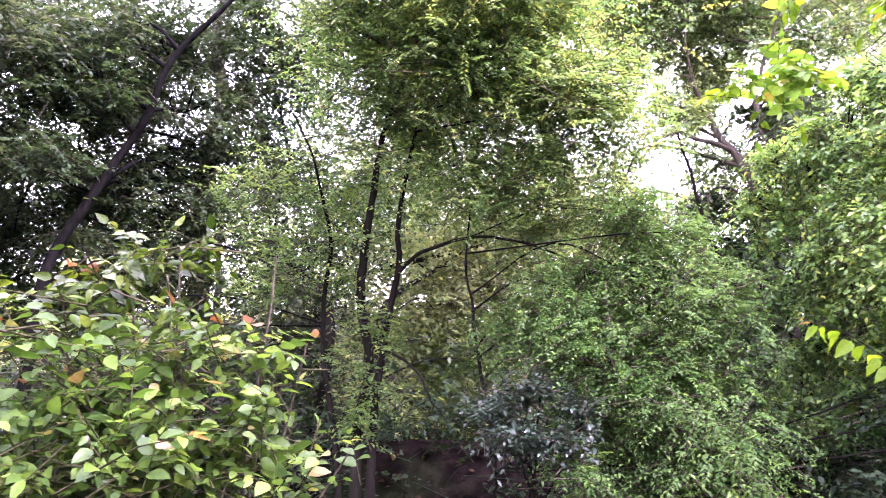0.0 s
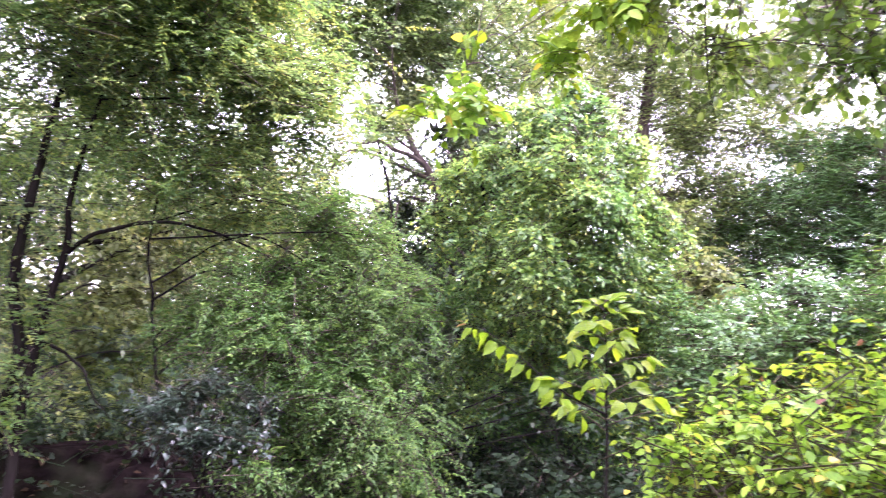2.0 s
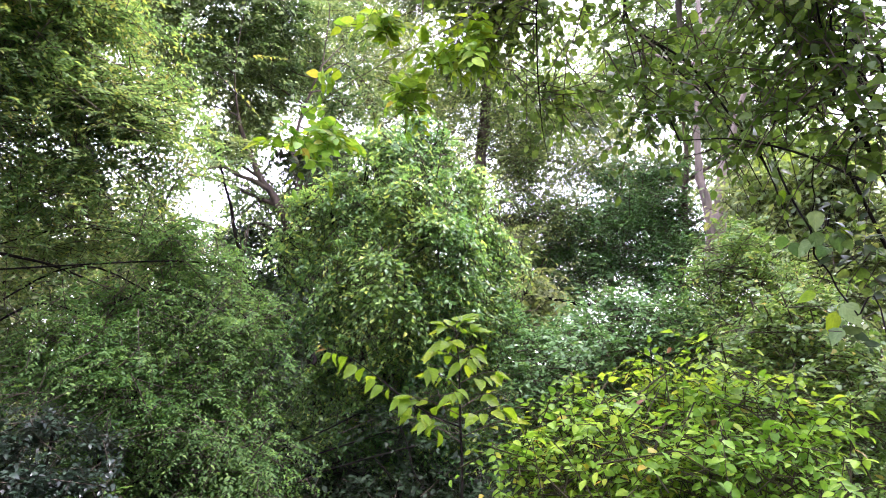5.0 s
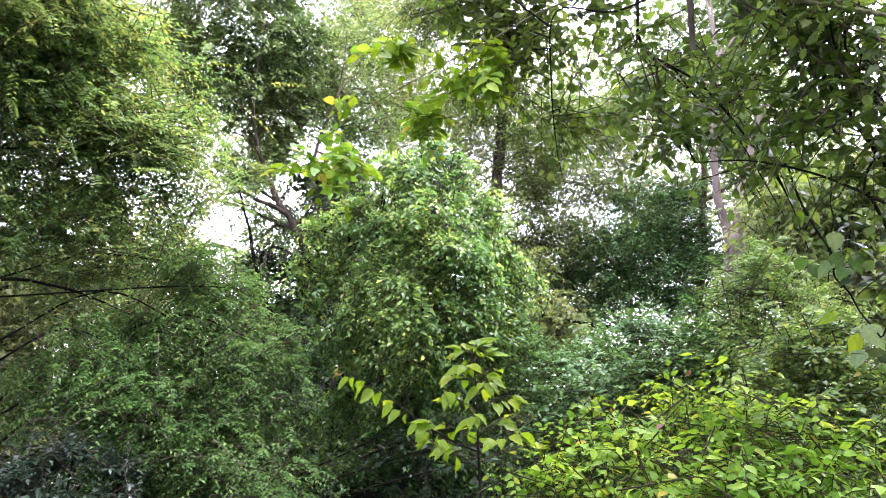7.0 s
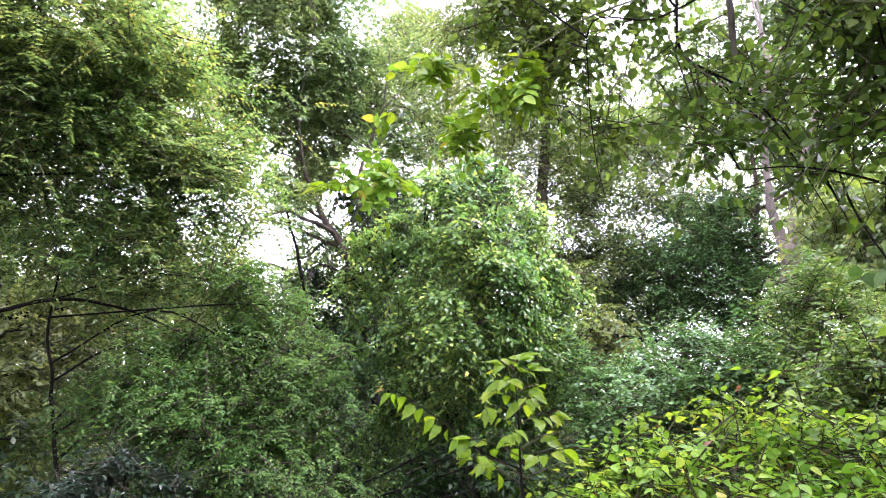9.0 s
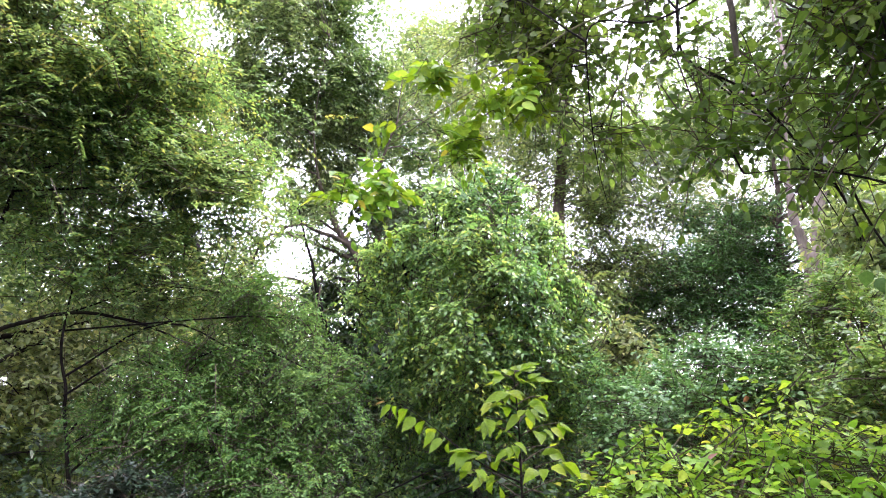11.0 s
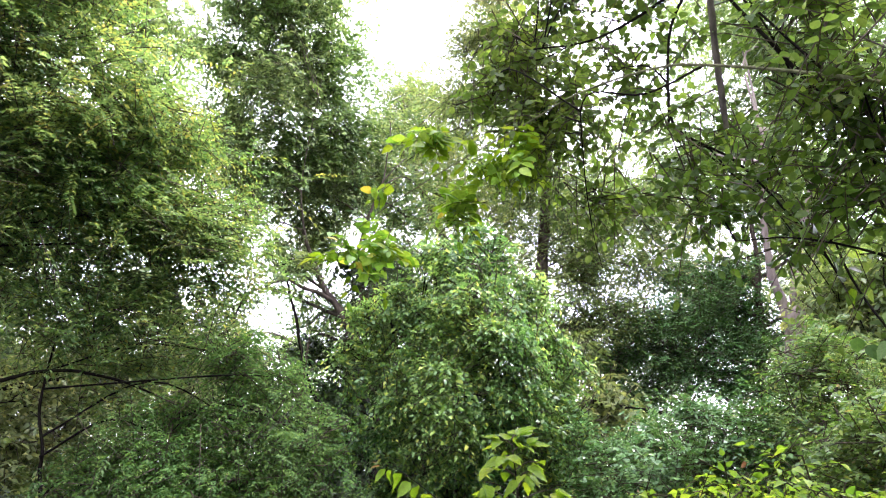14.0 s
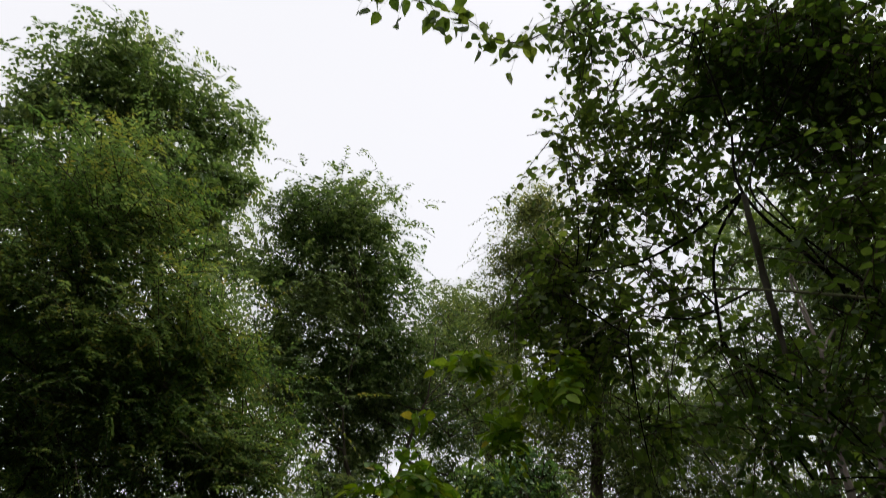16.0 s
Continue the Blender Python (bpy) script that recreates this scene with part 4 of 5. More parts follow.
def leaf_chunk(p, d, nrm, length, ratio, fold=0.25, curl=0.15, simple=False):
    """Folded, pointed leaves at p, along d, facing nrm."""
    d = unit(d)
    nrm = unit(nrm - d * np.sum(nrm * d, -1, keepdims=True))
    s = np.cross(nrm, d)
    length = length[:, None]
    half = length * ratio * 0.5
    up = half * fold
    c = curl * length
    if simple:
        corners = [p, p + d * length * 0.42 + s * half + nrm * up, p + d * length - nrm * c, p + d * length * 0.42 - s * half + nrm * up]
        return np.stack(corners, 1).reshape(-1, 3), np.arange(len(p) * 4).reshape(-1, 4)
    def edge(f, w, side, sag):
        return p + d * length * f + s * half * w * side + nrm * (up * w - c * sag)

    corners = [p, edge(0.14, 0.6, 1, 0), edge(0.4, 1.0, 1, 0.1), edge(0.74, 0.66, 1, 0.45), p + d * length - nrm * c]
    corners += [edge(0.74, 0.66, -1, 0.45), edge(0.4, 1.0, -1, 0.1), edge(0.14, 0.6, -1, 0), p + d * length * 0.42 - nrm * c * 0.1]
    v = np.stack(corners, 1).reshape(-1, 3)
    i = np.arange(len(p))[:, None] * 9
    q = np.stack([i + np.array(f) for f in ((0, 1, 2, 8), (8, 2, 3, 4), (8, 4, 5, 6), (0, 8, 6, 7))], 1).reshape(-1, 4)
    return v, q


def spread(blobs, n, rng, flat=0.85, shell=0.3, tufts=30, loose=0.32):
    """n twig bases in uneven clumps round the blobs (x, y, z, radius, density): places and outward ways."""
    b = np.array(blobs, dtype=float)
    w = b[:, 3] ** 2.1 * b[:, 4]
    each = rng.choice(len(b), n, p=w / w.sum())
    # every blob breaks up into tufts of different size, and the twigs gather in them
    tu = unit(rng.normal(size=(len(b), tufts, 3)))
    tr = shell + (1.08 - shell) * rng.random((len(b), tufts, 1)) ** 0.7
    width = loose * rng.uniform(0.45, 1.5, (len(b), tufts, 1))
    share = rng.uniform(0.3, 1.0, (len(b), tufts)) ** 1.5
    share = np.cumsum(share / share.sum(1, keepdims=True), 1)
    which = (rng.random((n, 1)) > share[each]).sum(1).clip(0, tufts - 1)
    centre = (tu * tr)[each, which]
    spot = rng.normal(size=(n, 3))
    off = centre + spot * width[each, which] * np.array([1, 1, 0.7])
    way = unit(centre * 0.5 + spot * 0.4 + 0.45 * rng.normal(size=(n, 3)))
    off = off * b[each, 3:4]
    off[:, 2] *= flat
    return b[each, :3] + off, way


def sprays(o, way, rng, length=0.3, leaves=9, leaf=0.05, ratio=0.5, droop=0.25, splay=0.9, facing=0.3, jitter=0.5, lift=0.1, fold=0.25, curl=0.15, bend=False, simple=False, outward=0.0, vary=(0.6, 1.25), tilt=0.4, wild=0.2):
    """Twigs with leaves to both sides: the arrays for the leaves, and a mesh chunk for the twigs."""
    n = len(o)
    d = unit(way * np.array([1, 1, 0.6]) + jitter * rng.normal(size=(n, 3)) + np.array([0, 0, lift]))
    ln = (length * rng.uniform(0.55, 1.3, n))[:, None]
    o = o - d * ln * 0.5
    s = (np.arange(leaves) + 1.0) / leaves
    s = s[None, :, None] * np.ones((n, 1, 1))
    down = np.array([0, 0, -1.0])
    p = o[:, None] + d[:, None] * ln[:, None] * s + down * droop * ln[:, None] * s**2
    t = unit(d[:, None] + down * 2 * droop * s)
    side = unit(np.cross(t, np.array([0, 0, 1.0])) + 1e-6)
    sign = np.where(np.arange(leaves) % 2 == 0, 1.0, -1.0)[None, :, None] * np.where(s >= 0.999, 0.15, 1.0)
    ld = unit(t * 0.65 + side * sign * splay + rng.normal(size=p.shape) * wild + down * 0.15)
    nrm = unit(np.array([0, 0, 1.0]) + outward * (way * np.array([1, 1, 0.3]))[:, None] + tilt * rng.normal(size=(n, 1, 3)) + facing * rng.normal(size=p.shape))
    size = leaf * rng.uniform(*vary, (n, leaves)) * (1.05 - 0.25 * s[..., 0])
    # the twig itself: a three-sided rod with one bend
    r0 = np.minimum(0.0035, 0.012 * ln)
    uu = unit(np.cross(d, np.array([0.2, 0.1, 1.0])))
    ww = np.cross(d, uu)
    rings = []
    for f, k in ((-0.25, 1.0), (0.5, 0.7), (1.0, 0.3)) if bend else ((-0.25, 1.0), (0.9, 0.4)):
        c = o + d * ln * f + down * droop * ln * max(f, 0) ** 2
        for a in (0.0, 2.094, 4.189):
            rings.append(c + (uu * math.cos(a) + ww * math.sin(a)) * r0 * k)
    tv = np.stack(rings, 1).reshape(-1, 3)
    i = np.arange(n)[:, None] * len(rings)
    tq = np.concatenate([i + np.array([a, b, b + 3, a + 3]) for a, b in ((0, 1), (1, 2), (2, 0), (3, 4), (4, 5), (5, 3))[: len(rings) - 3]])
    return (p.reshape(-1, 3), ld.reshape(-1, 3), nrm.reshape(-1, 3), size.reshape(-1)), (tv, tq), dict(ratio=ratio, fold=fold, curl=curl, simple=simple)


def boughs(stems, blobs, rng, girth=0.02, fine=6):
    """For each blob a limb from the nearest stem into it, which breaks up into branchlets."""
    pts = np.vstack([spline(s, 6) for s in stems])
    out = []
    for x, y, z, r, k in blobs:
        c = np.array([x, y, z])
        gap = np.linalg.norm(pts[:, :3] - c, axis=1) + np.where(pts[:, 2] > z - 0.1, 0.6 * r + 0.3, 0)
        a = pts[np.argmin(gap)]
        far = np.linalg.norm(c - a[:3])
        g = min(girth * (0.6 + r), max(a[3] * 0.8, 0.004))
        bend = rng.normal(size=3) * 0.08 * far + np.array([0, 0, 0.12 * far])
        mid = (a[:3] + c) / 2 + bend
        chunks = [tube([(*a[:3], g), (*mid, g * 0.8), (*c, g * 0.55)], 6, 5, 0.06, rng)]
        for _ in range(fine):
            u = unit(rng.normal(size=3) + np.array([0, 0, 0.2]))
            e = c + u * r * rng.uniform(0.6, 1.0)
            m = c + u * r * 0.45 + rng.normal(size=3) * 0.12 * r
            chunks.append(tube([(*c, g * 0.5), (*m, g * 0.35), (*e, g * 0.15)], 4, 3, 0, rng))
        out.append(join(chunks))
    return out


def tree(name, label, stems, blobs, n, seed, leaf_mat, bark, category="tree", group="", girth=0.02, fine=6, flat=0.85, shell=0.3, stem_name="trunk", top_label="", tufts=30, loose=0.32, single=0, crook=0.012, young=None, rods=0.45, limbs=(), sparse=0.0, **habit):
    """A tree or shrub: stems, a bough for each clump, twigs and a crown of separate leaves."""
    rng = np.random.default_rng(seed)
    x, y = stems[0][0][:2]
    t = thing(name, x, y, label, category, group)
    for i, s in enumerate(list(stems) + list(limbs)):
        part(stem_name if i == 0 else "limb", tube(s, 10, 8, 0.08, rng, crook), bark, t, smooth=True)
    for chunk in boughs(stems, [b for b in blobs if b[4] >= sparse], rng, girth, fine):
        part("bough", chunk, bark, t, smooth=True)
    o, way = spread(blobs, n, rng, flat, shell, tufts, loose)
    leaf, twig, shape = sprays(o, way, rng, **habit)
    twig = (twig[0], twig[1][np.arange(len(twig[1])) % n < n * rods])
    part("twigwork", twig, TWIG, t, kind="stuff")
    if young:
        # the highest and outermost sprays carry yellow new growth
        each = len(leaf[0]) // n
        lead = o[:, 2] * 0.5 + (o - np.array([[x, y, 0]]))[:, 0] * 0.5 + rng.normal(size=n) * 0.8
        new_growth = np.repeat(lead > np.quantile(lead, 1 - young[1]), each)
        part("young_foliage", leaf_chunk(*pick(leaf, new_growth), **shape), young[0], t, "yellow young leaflets at the branch tips", kind="stuff")
        leaf = pick(leaf, ~new_growth)
    if single:
        # the leaves nearest to the clearing are parts of their own
        order = np.argsort(np.hypot(leaf[0][:, 0] - 0.3, leaf[0][:, 1]))
        leaf_parts(t, pick(leaf, order[:single]), single_leaves(leaf_mat, habit["ratio"] * 1.1), rng)
        leaf = pick(leaf, order[single:])
    part("crown", leaf_chunk(*leaf, **shape), leaf_mat, t, top_label, kind="stuff")
    return t


def broad_leaf_mesh(name, ratio, curl, fold, seed, material):
    """One toothed, pointed leaf a metre long, along x, with a stalk; it is scaled to size."""
    rng = random.Random(seed)
    bm = bmesh.new()
    n = 6
    rows = []
    for i in range(n + 1):
        s = i / n
        wide = ratio * 0.5 * (math.sin(math.pi * s**0.72) ** 0.85 if 0 < s < 1 else 0.0) * (1 - 0.25 * s**4)
        z = -curl * s * s + 0.02 * math.sin(5 * s + seed)
        tooth = 0.92 if i % 2 else 1.05
        mid = bm.verts.new((s, 0.01 * math.sin(4 * s + seed), z))
        if 0 < i < n:
            a = bm.verts.new((s - 0.03, wide * tooth, z + fold * wide + rng.uniform(-0.015, 0.015)))
            b = bm.verts.new((s - 0.03, -wide * tooth, z + fold * wide + rng.uniform(-0.015, 0.015)))
        else:
            a = b = mid
        rows.append((a, mid, b))
    for (a, m, b), (c, o, d) in zip(rows, rows[1:]):
        for ring in ((a, m, o, c), (m, b, d, o)):
            ring = tuple(dict.fromkeys(ring))
            bm.faces.new(ring)
    r = 0.012
    stalk = [[bm.verts.new((-0.2 * e, r * math.cos(k), r * math.sin(k) + 0.03 * e)) for k in (0, 2.1, 4.2)] for e in (0, 1)]
    for k in range(3):
        bm.faces.new((stalk[0][k], stalk[0][(k + 1) % 3], stalk[1][(k + 1) % 3], stalk[1][k]))
    me = bpy.data.meshes.new(name)
    bm.to_mesh(me)
    bm.free()
    for poly in me.polygons:
        poly.use_smooth = True
    me.materials.append(material)
    return me


def leaf_set(name, material, ratio=0.55):
    return [broad_leaf_mesh(name, ratio * f, c, d, i, material) for i, (f, c, d) in enumerate(((1.0, 0.12, 0.3), (0.9, 0.3, 0.15), (1.1, 0.05, 0.45), (0.95, 0.45, 0.25), (1.05, 0.2, 0.6)))]


def leaf_parts(parent, leaf, meshes, rng, name="leaf"):
    """Single leaves as parts of their plant."""
    base = np.array(parent.location) + (np.array(parent.parent.location) if parent.parent else 0)
    for p, d, nrm, size in zip(*leaf):
        d = unit(d)
        nrm = unit(nrm - d * (nrm @ d))
        s = np.cross(nrm, d)
        m = Matrix(((d[0], s[0], nrm[0]), (d[1], s[1], nrm[1]), (d[2], s[2], nrm[2]))).to_4x4()
        q = p - base + d * size * 0.2
        ob = new(name, meshes[int(rng.integers(len(meshes)))])
        ob.parent = parent
        ob.matrix_basis = Matrix.Translation(q) @ m @ Matrix.Scale(size, 4)


def single_leaves(joined, ratio, made={}):
    """Leaf meshes for single leaves that look like those of a joined crown."""
    key = (joined.name, ratio)
    if key not in made:
        stops, look_of = RECIPES[joined.name]
        made[key] = leaf_set("leaf", leaf_material(joined.name + "_single", stops, single=True, **look_of), ratio)
    return made[key]


def pick(leaf, keep):
    return tuple(a[keep] for a in leaf)


def leafy(t, o, way, rng, single, meshes, joined, material, twig_mat=GREEN_STEM, **habit):
    """Sprays of broad leaves: the first ones as single parts, the rest as one crown."""
    leaf, twig, shape = sprays(o, way, rng, bend=True, **habit)
    part("twigwork", twig, twig_mat, t, kind="stuff")
    leaf_parts(t, pick(leaf, slice(0, single)), meshes, rng)
    if joined:
        part("crown", leaf_chunk(*pick(leaf, slice(single, None)), **shape), material, t, kind="stuff")


# ---- the ground ----
def build_ground():
    a = np.sinh(np.linspace(-6.2, 6.2, 150))
    a = a / a[-1] * 700.0
    x, y = np.meshgrid(a, a, indexing="ij")
    z = ground_z(x, y)
    v = np.stack([x, y, z], -1).reshape(-1, 3)
    i = np.arange(149)[:, None] * 150 + np.arange(149)[None]
    q = np.stack([i, i + 150, i + 151, i + 1], -1).reshape(-1, 4)
    tagged(new("ground", quads_mesh("ground", v, q, SOIL, True)), "forest soil darkened to stand for shade, with moss and decaying leaves", "ground", kind="structure")


build_ground()


def build_litter():
    rng = np.random.default_rng(5)
    n = 6000
    x, y = rng.uniform(-6, 9, n), rng.uniform(-2, 10, n)
    p = np.stack([x, y, ground_z(x, y) + 0.012 + rng.random(n) * 0.02], -1)
    d = unit(np.stack([rng.normal(size=n), rng.normal(size=n), 0.15 * rng.normal(size=n)], -1))
    nrm = np.array([0, 0, 1.0]) + 0.3 * rng.normal(size=(n, 3))
    v, q = leaf_chunk(p, d, nrm, rng.uniform(0.04, 0.1, n), 0.55, simple=True)
    tagged(new("leaf_litter", quads_mesh("leaf_litter", v, q, LITTER)), "dry brown fallen leaves scattered over the soil", "litter", kind="stuff")


build_litter()


def build_undergrowth():
    rng = np.random.default_rng(6)
    n = 5200
    a, r = rng.uniform(-0.9, 1.5, n), 2.9 + 15 * rng.random(n) ** 1.2
    x, y = r * np.sin(a), r * np.cos(a)
    patch = np.sin(1.3 * x + 0.5) * np.sin(1.1 * y + 1.0)
    bare = (a > -0.42) & (a < 0.08) & (r < 4.9)
    keep = (patch > -0.75) & ~bare
    x, y, r = x[keep], y[keep], r[keep]
    n = len(x)
    p = np.stack([x, y, ground_z(x, y) + rng.uniform(0.1, 1.0, n) * (0.5 + 0.06 * r)], -1)
    up = unit(np.stack([rng.normal(size=n) * 0.7, rng.normal(size=n) * 0.7, np.ones(n) * 0.8], -1))
    leaf, twig, shape = sprays(p, up, rng, length=0.5, leaves=9, leaf=0.085, ratio=0.55, droop=0.3, simple=True)
    tagged(new("undergrowth", quads_mesh("undergrowth", *join([leaf_chunk(*leaf, **shape), twig]), L_SHADE)), "low green leafy undergrowth on the forest floor", "undergrowth", kind="stuff")


build_undergrowth()

# ---- trees behind ----
tree("vine_clad_tree", "tree smothered in hanging bright green vine leaves", [rooted(VINE_TRUNK)], VINE_CROWN, 10000, 21, L_VINE, BARK_DARK, shell=0.4, tufts=12, loose=0.25, length=0.24, leaves=11, leaf=0.043, ratio=0.5, droop=0.5, lift=0.05, facing=0.4, outward=0.7, vary=(0.4, 1.3), single=300, jitter=0.6, tilt=0.5, simple=True)
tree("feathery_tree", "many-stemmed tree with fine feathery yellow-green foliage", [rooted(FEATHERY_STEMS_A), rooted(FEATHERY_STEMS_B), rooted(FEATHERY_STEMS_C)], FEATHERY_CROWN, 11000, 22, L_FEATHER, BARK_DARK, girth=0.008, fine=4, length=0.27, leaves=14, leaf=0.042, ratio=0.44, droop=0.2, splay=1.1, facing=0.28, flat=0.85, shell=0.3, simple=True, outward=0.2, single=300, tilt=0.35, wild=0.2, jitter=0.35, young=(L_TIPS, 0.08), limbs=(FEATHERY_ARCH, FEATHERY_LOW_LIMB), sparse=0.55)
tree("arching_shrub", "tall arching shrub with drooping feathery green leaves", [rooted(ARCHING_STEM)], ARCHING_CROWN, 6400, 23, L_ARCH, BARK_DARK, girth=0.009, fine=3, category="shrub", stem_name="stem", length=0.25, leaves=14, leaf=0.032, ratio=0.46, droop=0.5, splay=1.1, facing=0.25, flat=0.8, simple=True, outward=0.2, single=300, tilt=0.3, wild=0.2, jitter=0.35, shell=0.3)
tree("forked_tree", "tall forked tree with dense glossy green crown", [rooted(FORK_TRUNK), FORK_LIMB, FORK_DEAD_LIMB], FORK_CROWN, 8200, 24, L_TREE, BARK, length=0.26, leaves=10, leaf=0.056, ratio=0.56, droop=0.35, flat=0.95, shell=0.25, simple=True, outward=0.8)
tree("slender_tree", "thin dark bare-stemmed young tree in the thicket", [rooted(FORK_THIN_STEM)], [(*FORK_THIN_STEM[-1][:3], 0.3, 1)], 60, 25, L_TREE, BARK_DARK, length=0.25, leaves=8, leaf=0.06, ratio=0.5, girth=0.01)
tree("tall_tree", "tall dark green tree draped in creepers", [rooted(TALL_TRUNK)], TALL_CROWN, 6000, 26, L_TREE, BARK_DARK, length=0.3, leaves=10, leaf=0.082, ratio=0.56, droop=0.5, flat=1.0, simple=True, outward=0.7, shell=0.25)
tree("thin_tree", "distant tree with thin pale green foliage", [rooted(FAR_TRUNK)], FAR_CROWN, 8600, 27, L_FAR, BARK, length=0.3, leaves=9, leaf=0.06, ratio=0.45, simple=True, girth=0.008, fine=3, loose=0.42)
tree("straight_tree", "straight brown-trunked tree with light airy foliage", [rooted(MIDDLE_TRUNK)], MIDDLE_CROWN, 5800, 28, L_FAR, BARK, length=0.3, leaves=9, leaf=0.05, ratio=0.5, shell=0.1, simple=True, loose=0.4, girth=0.008, fine=3)
tree("spreading_tree", "dark green tree with level spreading branches", [rooted(SPREADING_TRUNK)], SPREADING_CROWN, 5600, 29, L_SHRUB, BARK, length=0.34, leaves=12, leaf=0.048, ratio=0.45, droop=0.15, flat=0.6, shell=0.1, simple=True, outward=0.4)
tree("twin_trunk_tree", "twin-trunked tree with pale grey-pink bark", [rooted(PAIR_TRUNK_A), PAIR_TRUNK_B], PAIR_CROWN, 5000, 30, L_TREE, BARK_PALE, length=0.34, leaves=10, leaf=0.08, ratio=0.5, shell=0.15, simple=True)
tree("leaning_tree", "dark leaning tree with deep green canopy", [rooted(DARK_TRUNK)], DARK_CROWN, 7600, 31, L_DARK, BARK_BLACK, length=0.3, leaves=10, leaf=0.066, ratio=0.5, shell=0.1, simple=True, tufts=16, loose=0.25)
tree("old_tree", "thick brown old tree trunk with broken limb", [rooted(STUMP_TRUNK)], [(*STUMP_TRUNK[-2][:3], 0.8, 1), (*STUMP_TRUNK[-1][:3], 0.9, 1)], 500, 32, L_DARK, BARK, length=0.4, leaves=10, leaf=0.075, ratio=0.5, simple=True)

for crown, n, seed, mat, words in (
    (INFILL_LEFT, 2800, 51, L_DARK, "leafy understorey tree with dull green foliage"),
    (INFILL_GLADE, 1600, 52, L_FAR, "understorey tree with sunlit yellow-green leaves"),
    (INFILL_CENTRE, 3800, 53, L_DARK, "leafy understorey tree with creepers round its stem"),
    (INFILL_BACK, 2000, 54, L_FAR, "light green young tree in the thicket"),
    (INFILL_LOW, 1500, 57, L_FAR, "yellow-green understorey tree at the edge of a glade"),
    (BACK_LEFT, 2500, 56, L_DARK, "tall thin-leaved woodland tree"),
    (INFILL_RIGHT, 2600, 55, L_FAR, "leafy understorey tree with light green leaves"),
):
    foot = min(crown, key=lambda b: b[2])
    stem = rooted([(foot[0], foot[1], 0.6, 0.05), (foot[0] + 0.06, foot[1], 1.6, 0.04), (*crown[0][:3], 0.015)])
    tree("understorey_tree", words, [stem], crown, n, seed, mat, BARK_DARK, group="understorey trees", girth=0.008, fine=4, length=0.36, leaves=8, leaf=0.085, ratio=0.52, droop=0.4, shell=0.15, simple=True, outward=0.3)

# ---- thicket all round ----
def build_thicket():
    protos = []
    for i in range(3):
        rng = np.random.default_rng(60 + i)
        h = (3.6, 4.2, 3.2)[i]
        stem = [(0.0, 60.0 + 4 * i, 0.0, 0.07), (0.1, 60.05 + 4 * i, h * 0.45, 0.05), (0.05, 60.0 + 4 * i, h * 0.85, 0.02)]
        blobs = [(rng.normal() * 0.7, 60 + 4 * i + rng.normal() * 0.7, z, rng.uniform(0.55, 0.9), 1) for z in np.linspace(0.6, h - 0.4, 8)]
        t = tree("thicket_tree", "bushy young woodland tree with yellow-green leaves", [stem], blobs, 430, 70 + i, L_FAR, BARK, group="thicket trees", fine=2, length=0.5, leaves=10, leaf=0.125, ratio=0.5, shell=0.2, simple=True)
        protos.append(t)
    rng = np.random.default_rng(7)
    spots = [(a + rng.uniform(-3, 3), r) for a, r in zip(np.linspace(-42, 82, 15), (11, 14, 10.5, 13, 11.5, 14.5, 12, 15, 12.5, 14, 11.5, 13.5, 11, 13, 10.5))]
    for j, (a, r) in enumerate(spots):
        x, y = r * math.sin(radians(a)), r * math.cos(radians(a))
        m = pose(x, y, float(ground_z(x, y)), 0, 0, rng.uniform(0, 360))
        if j < 3:
            protos[j].matrix_basis = m
        else:
            copy_thing(protos[j % 3], m)


build_thicket()


def build_shade_trees():
    """Unseen tall trees, added round the viewer to shade the wood from behind."""
    rng = np.random.default_rng(12)
    stem = [(0.0, 80.0, -0.05, 0.16), (0.1, 80.05, 2.5, 0.13), (0.0, 80.1, 5.5, 0.08), (0.1, 80.0, 8.0, 0.03)]
    blobs = [(rng.normal() * 1.1, 80 + rng.normal() * 1.1, z, rng.uniform(0.9, 1.35), 1) for z in np.linspace(1.2, 8.0, 15)]
    first = tree("woodland_tree", "unseen tall leafy tree with dark trunk, added for shade", [stem], blobs, 600, 79, L_TREE, BARK_DARK, group="woodland trees", fine=2, length=0.75, leaves=10, leaf=0.22, ratio=0.5, shell=0.2, simple=True)
    spots = ((92, 6.4), (112, 7.6), (132, 6.2), (153, 7.4), (176, 6.6), (198, 7.6), (220, 6.4), (243, 7.4), (266, 6.6), (284, 8.4), (300, 10.5))
    for j, (a, r) in enumerate(spots):
        x, y = 1.3 * r * math.sin(radians(a)), 1.3 * r * math.cos(radians(a))
        m = pose(x, y, float(ground_z(x, y)), 0, 0, 47 * j) @ Matrix.Scale((1.2, 1.1, 1.25)[j % 3], 4)
        if j == 0:
            first.matrix_basis = m
        else:
            copy_thing(first, m)


build_shade_trees()


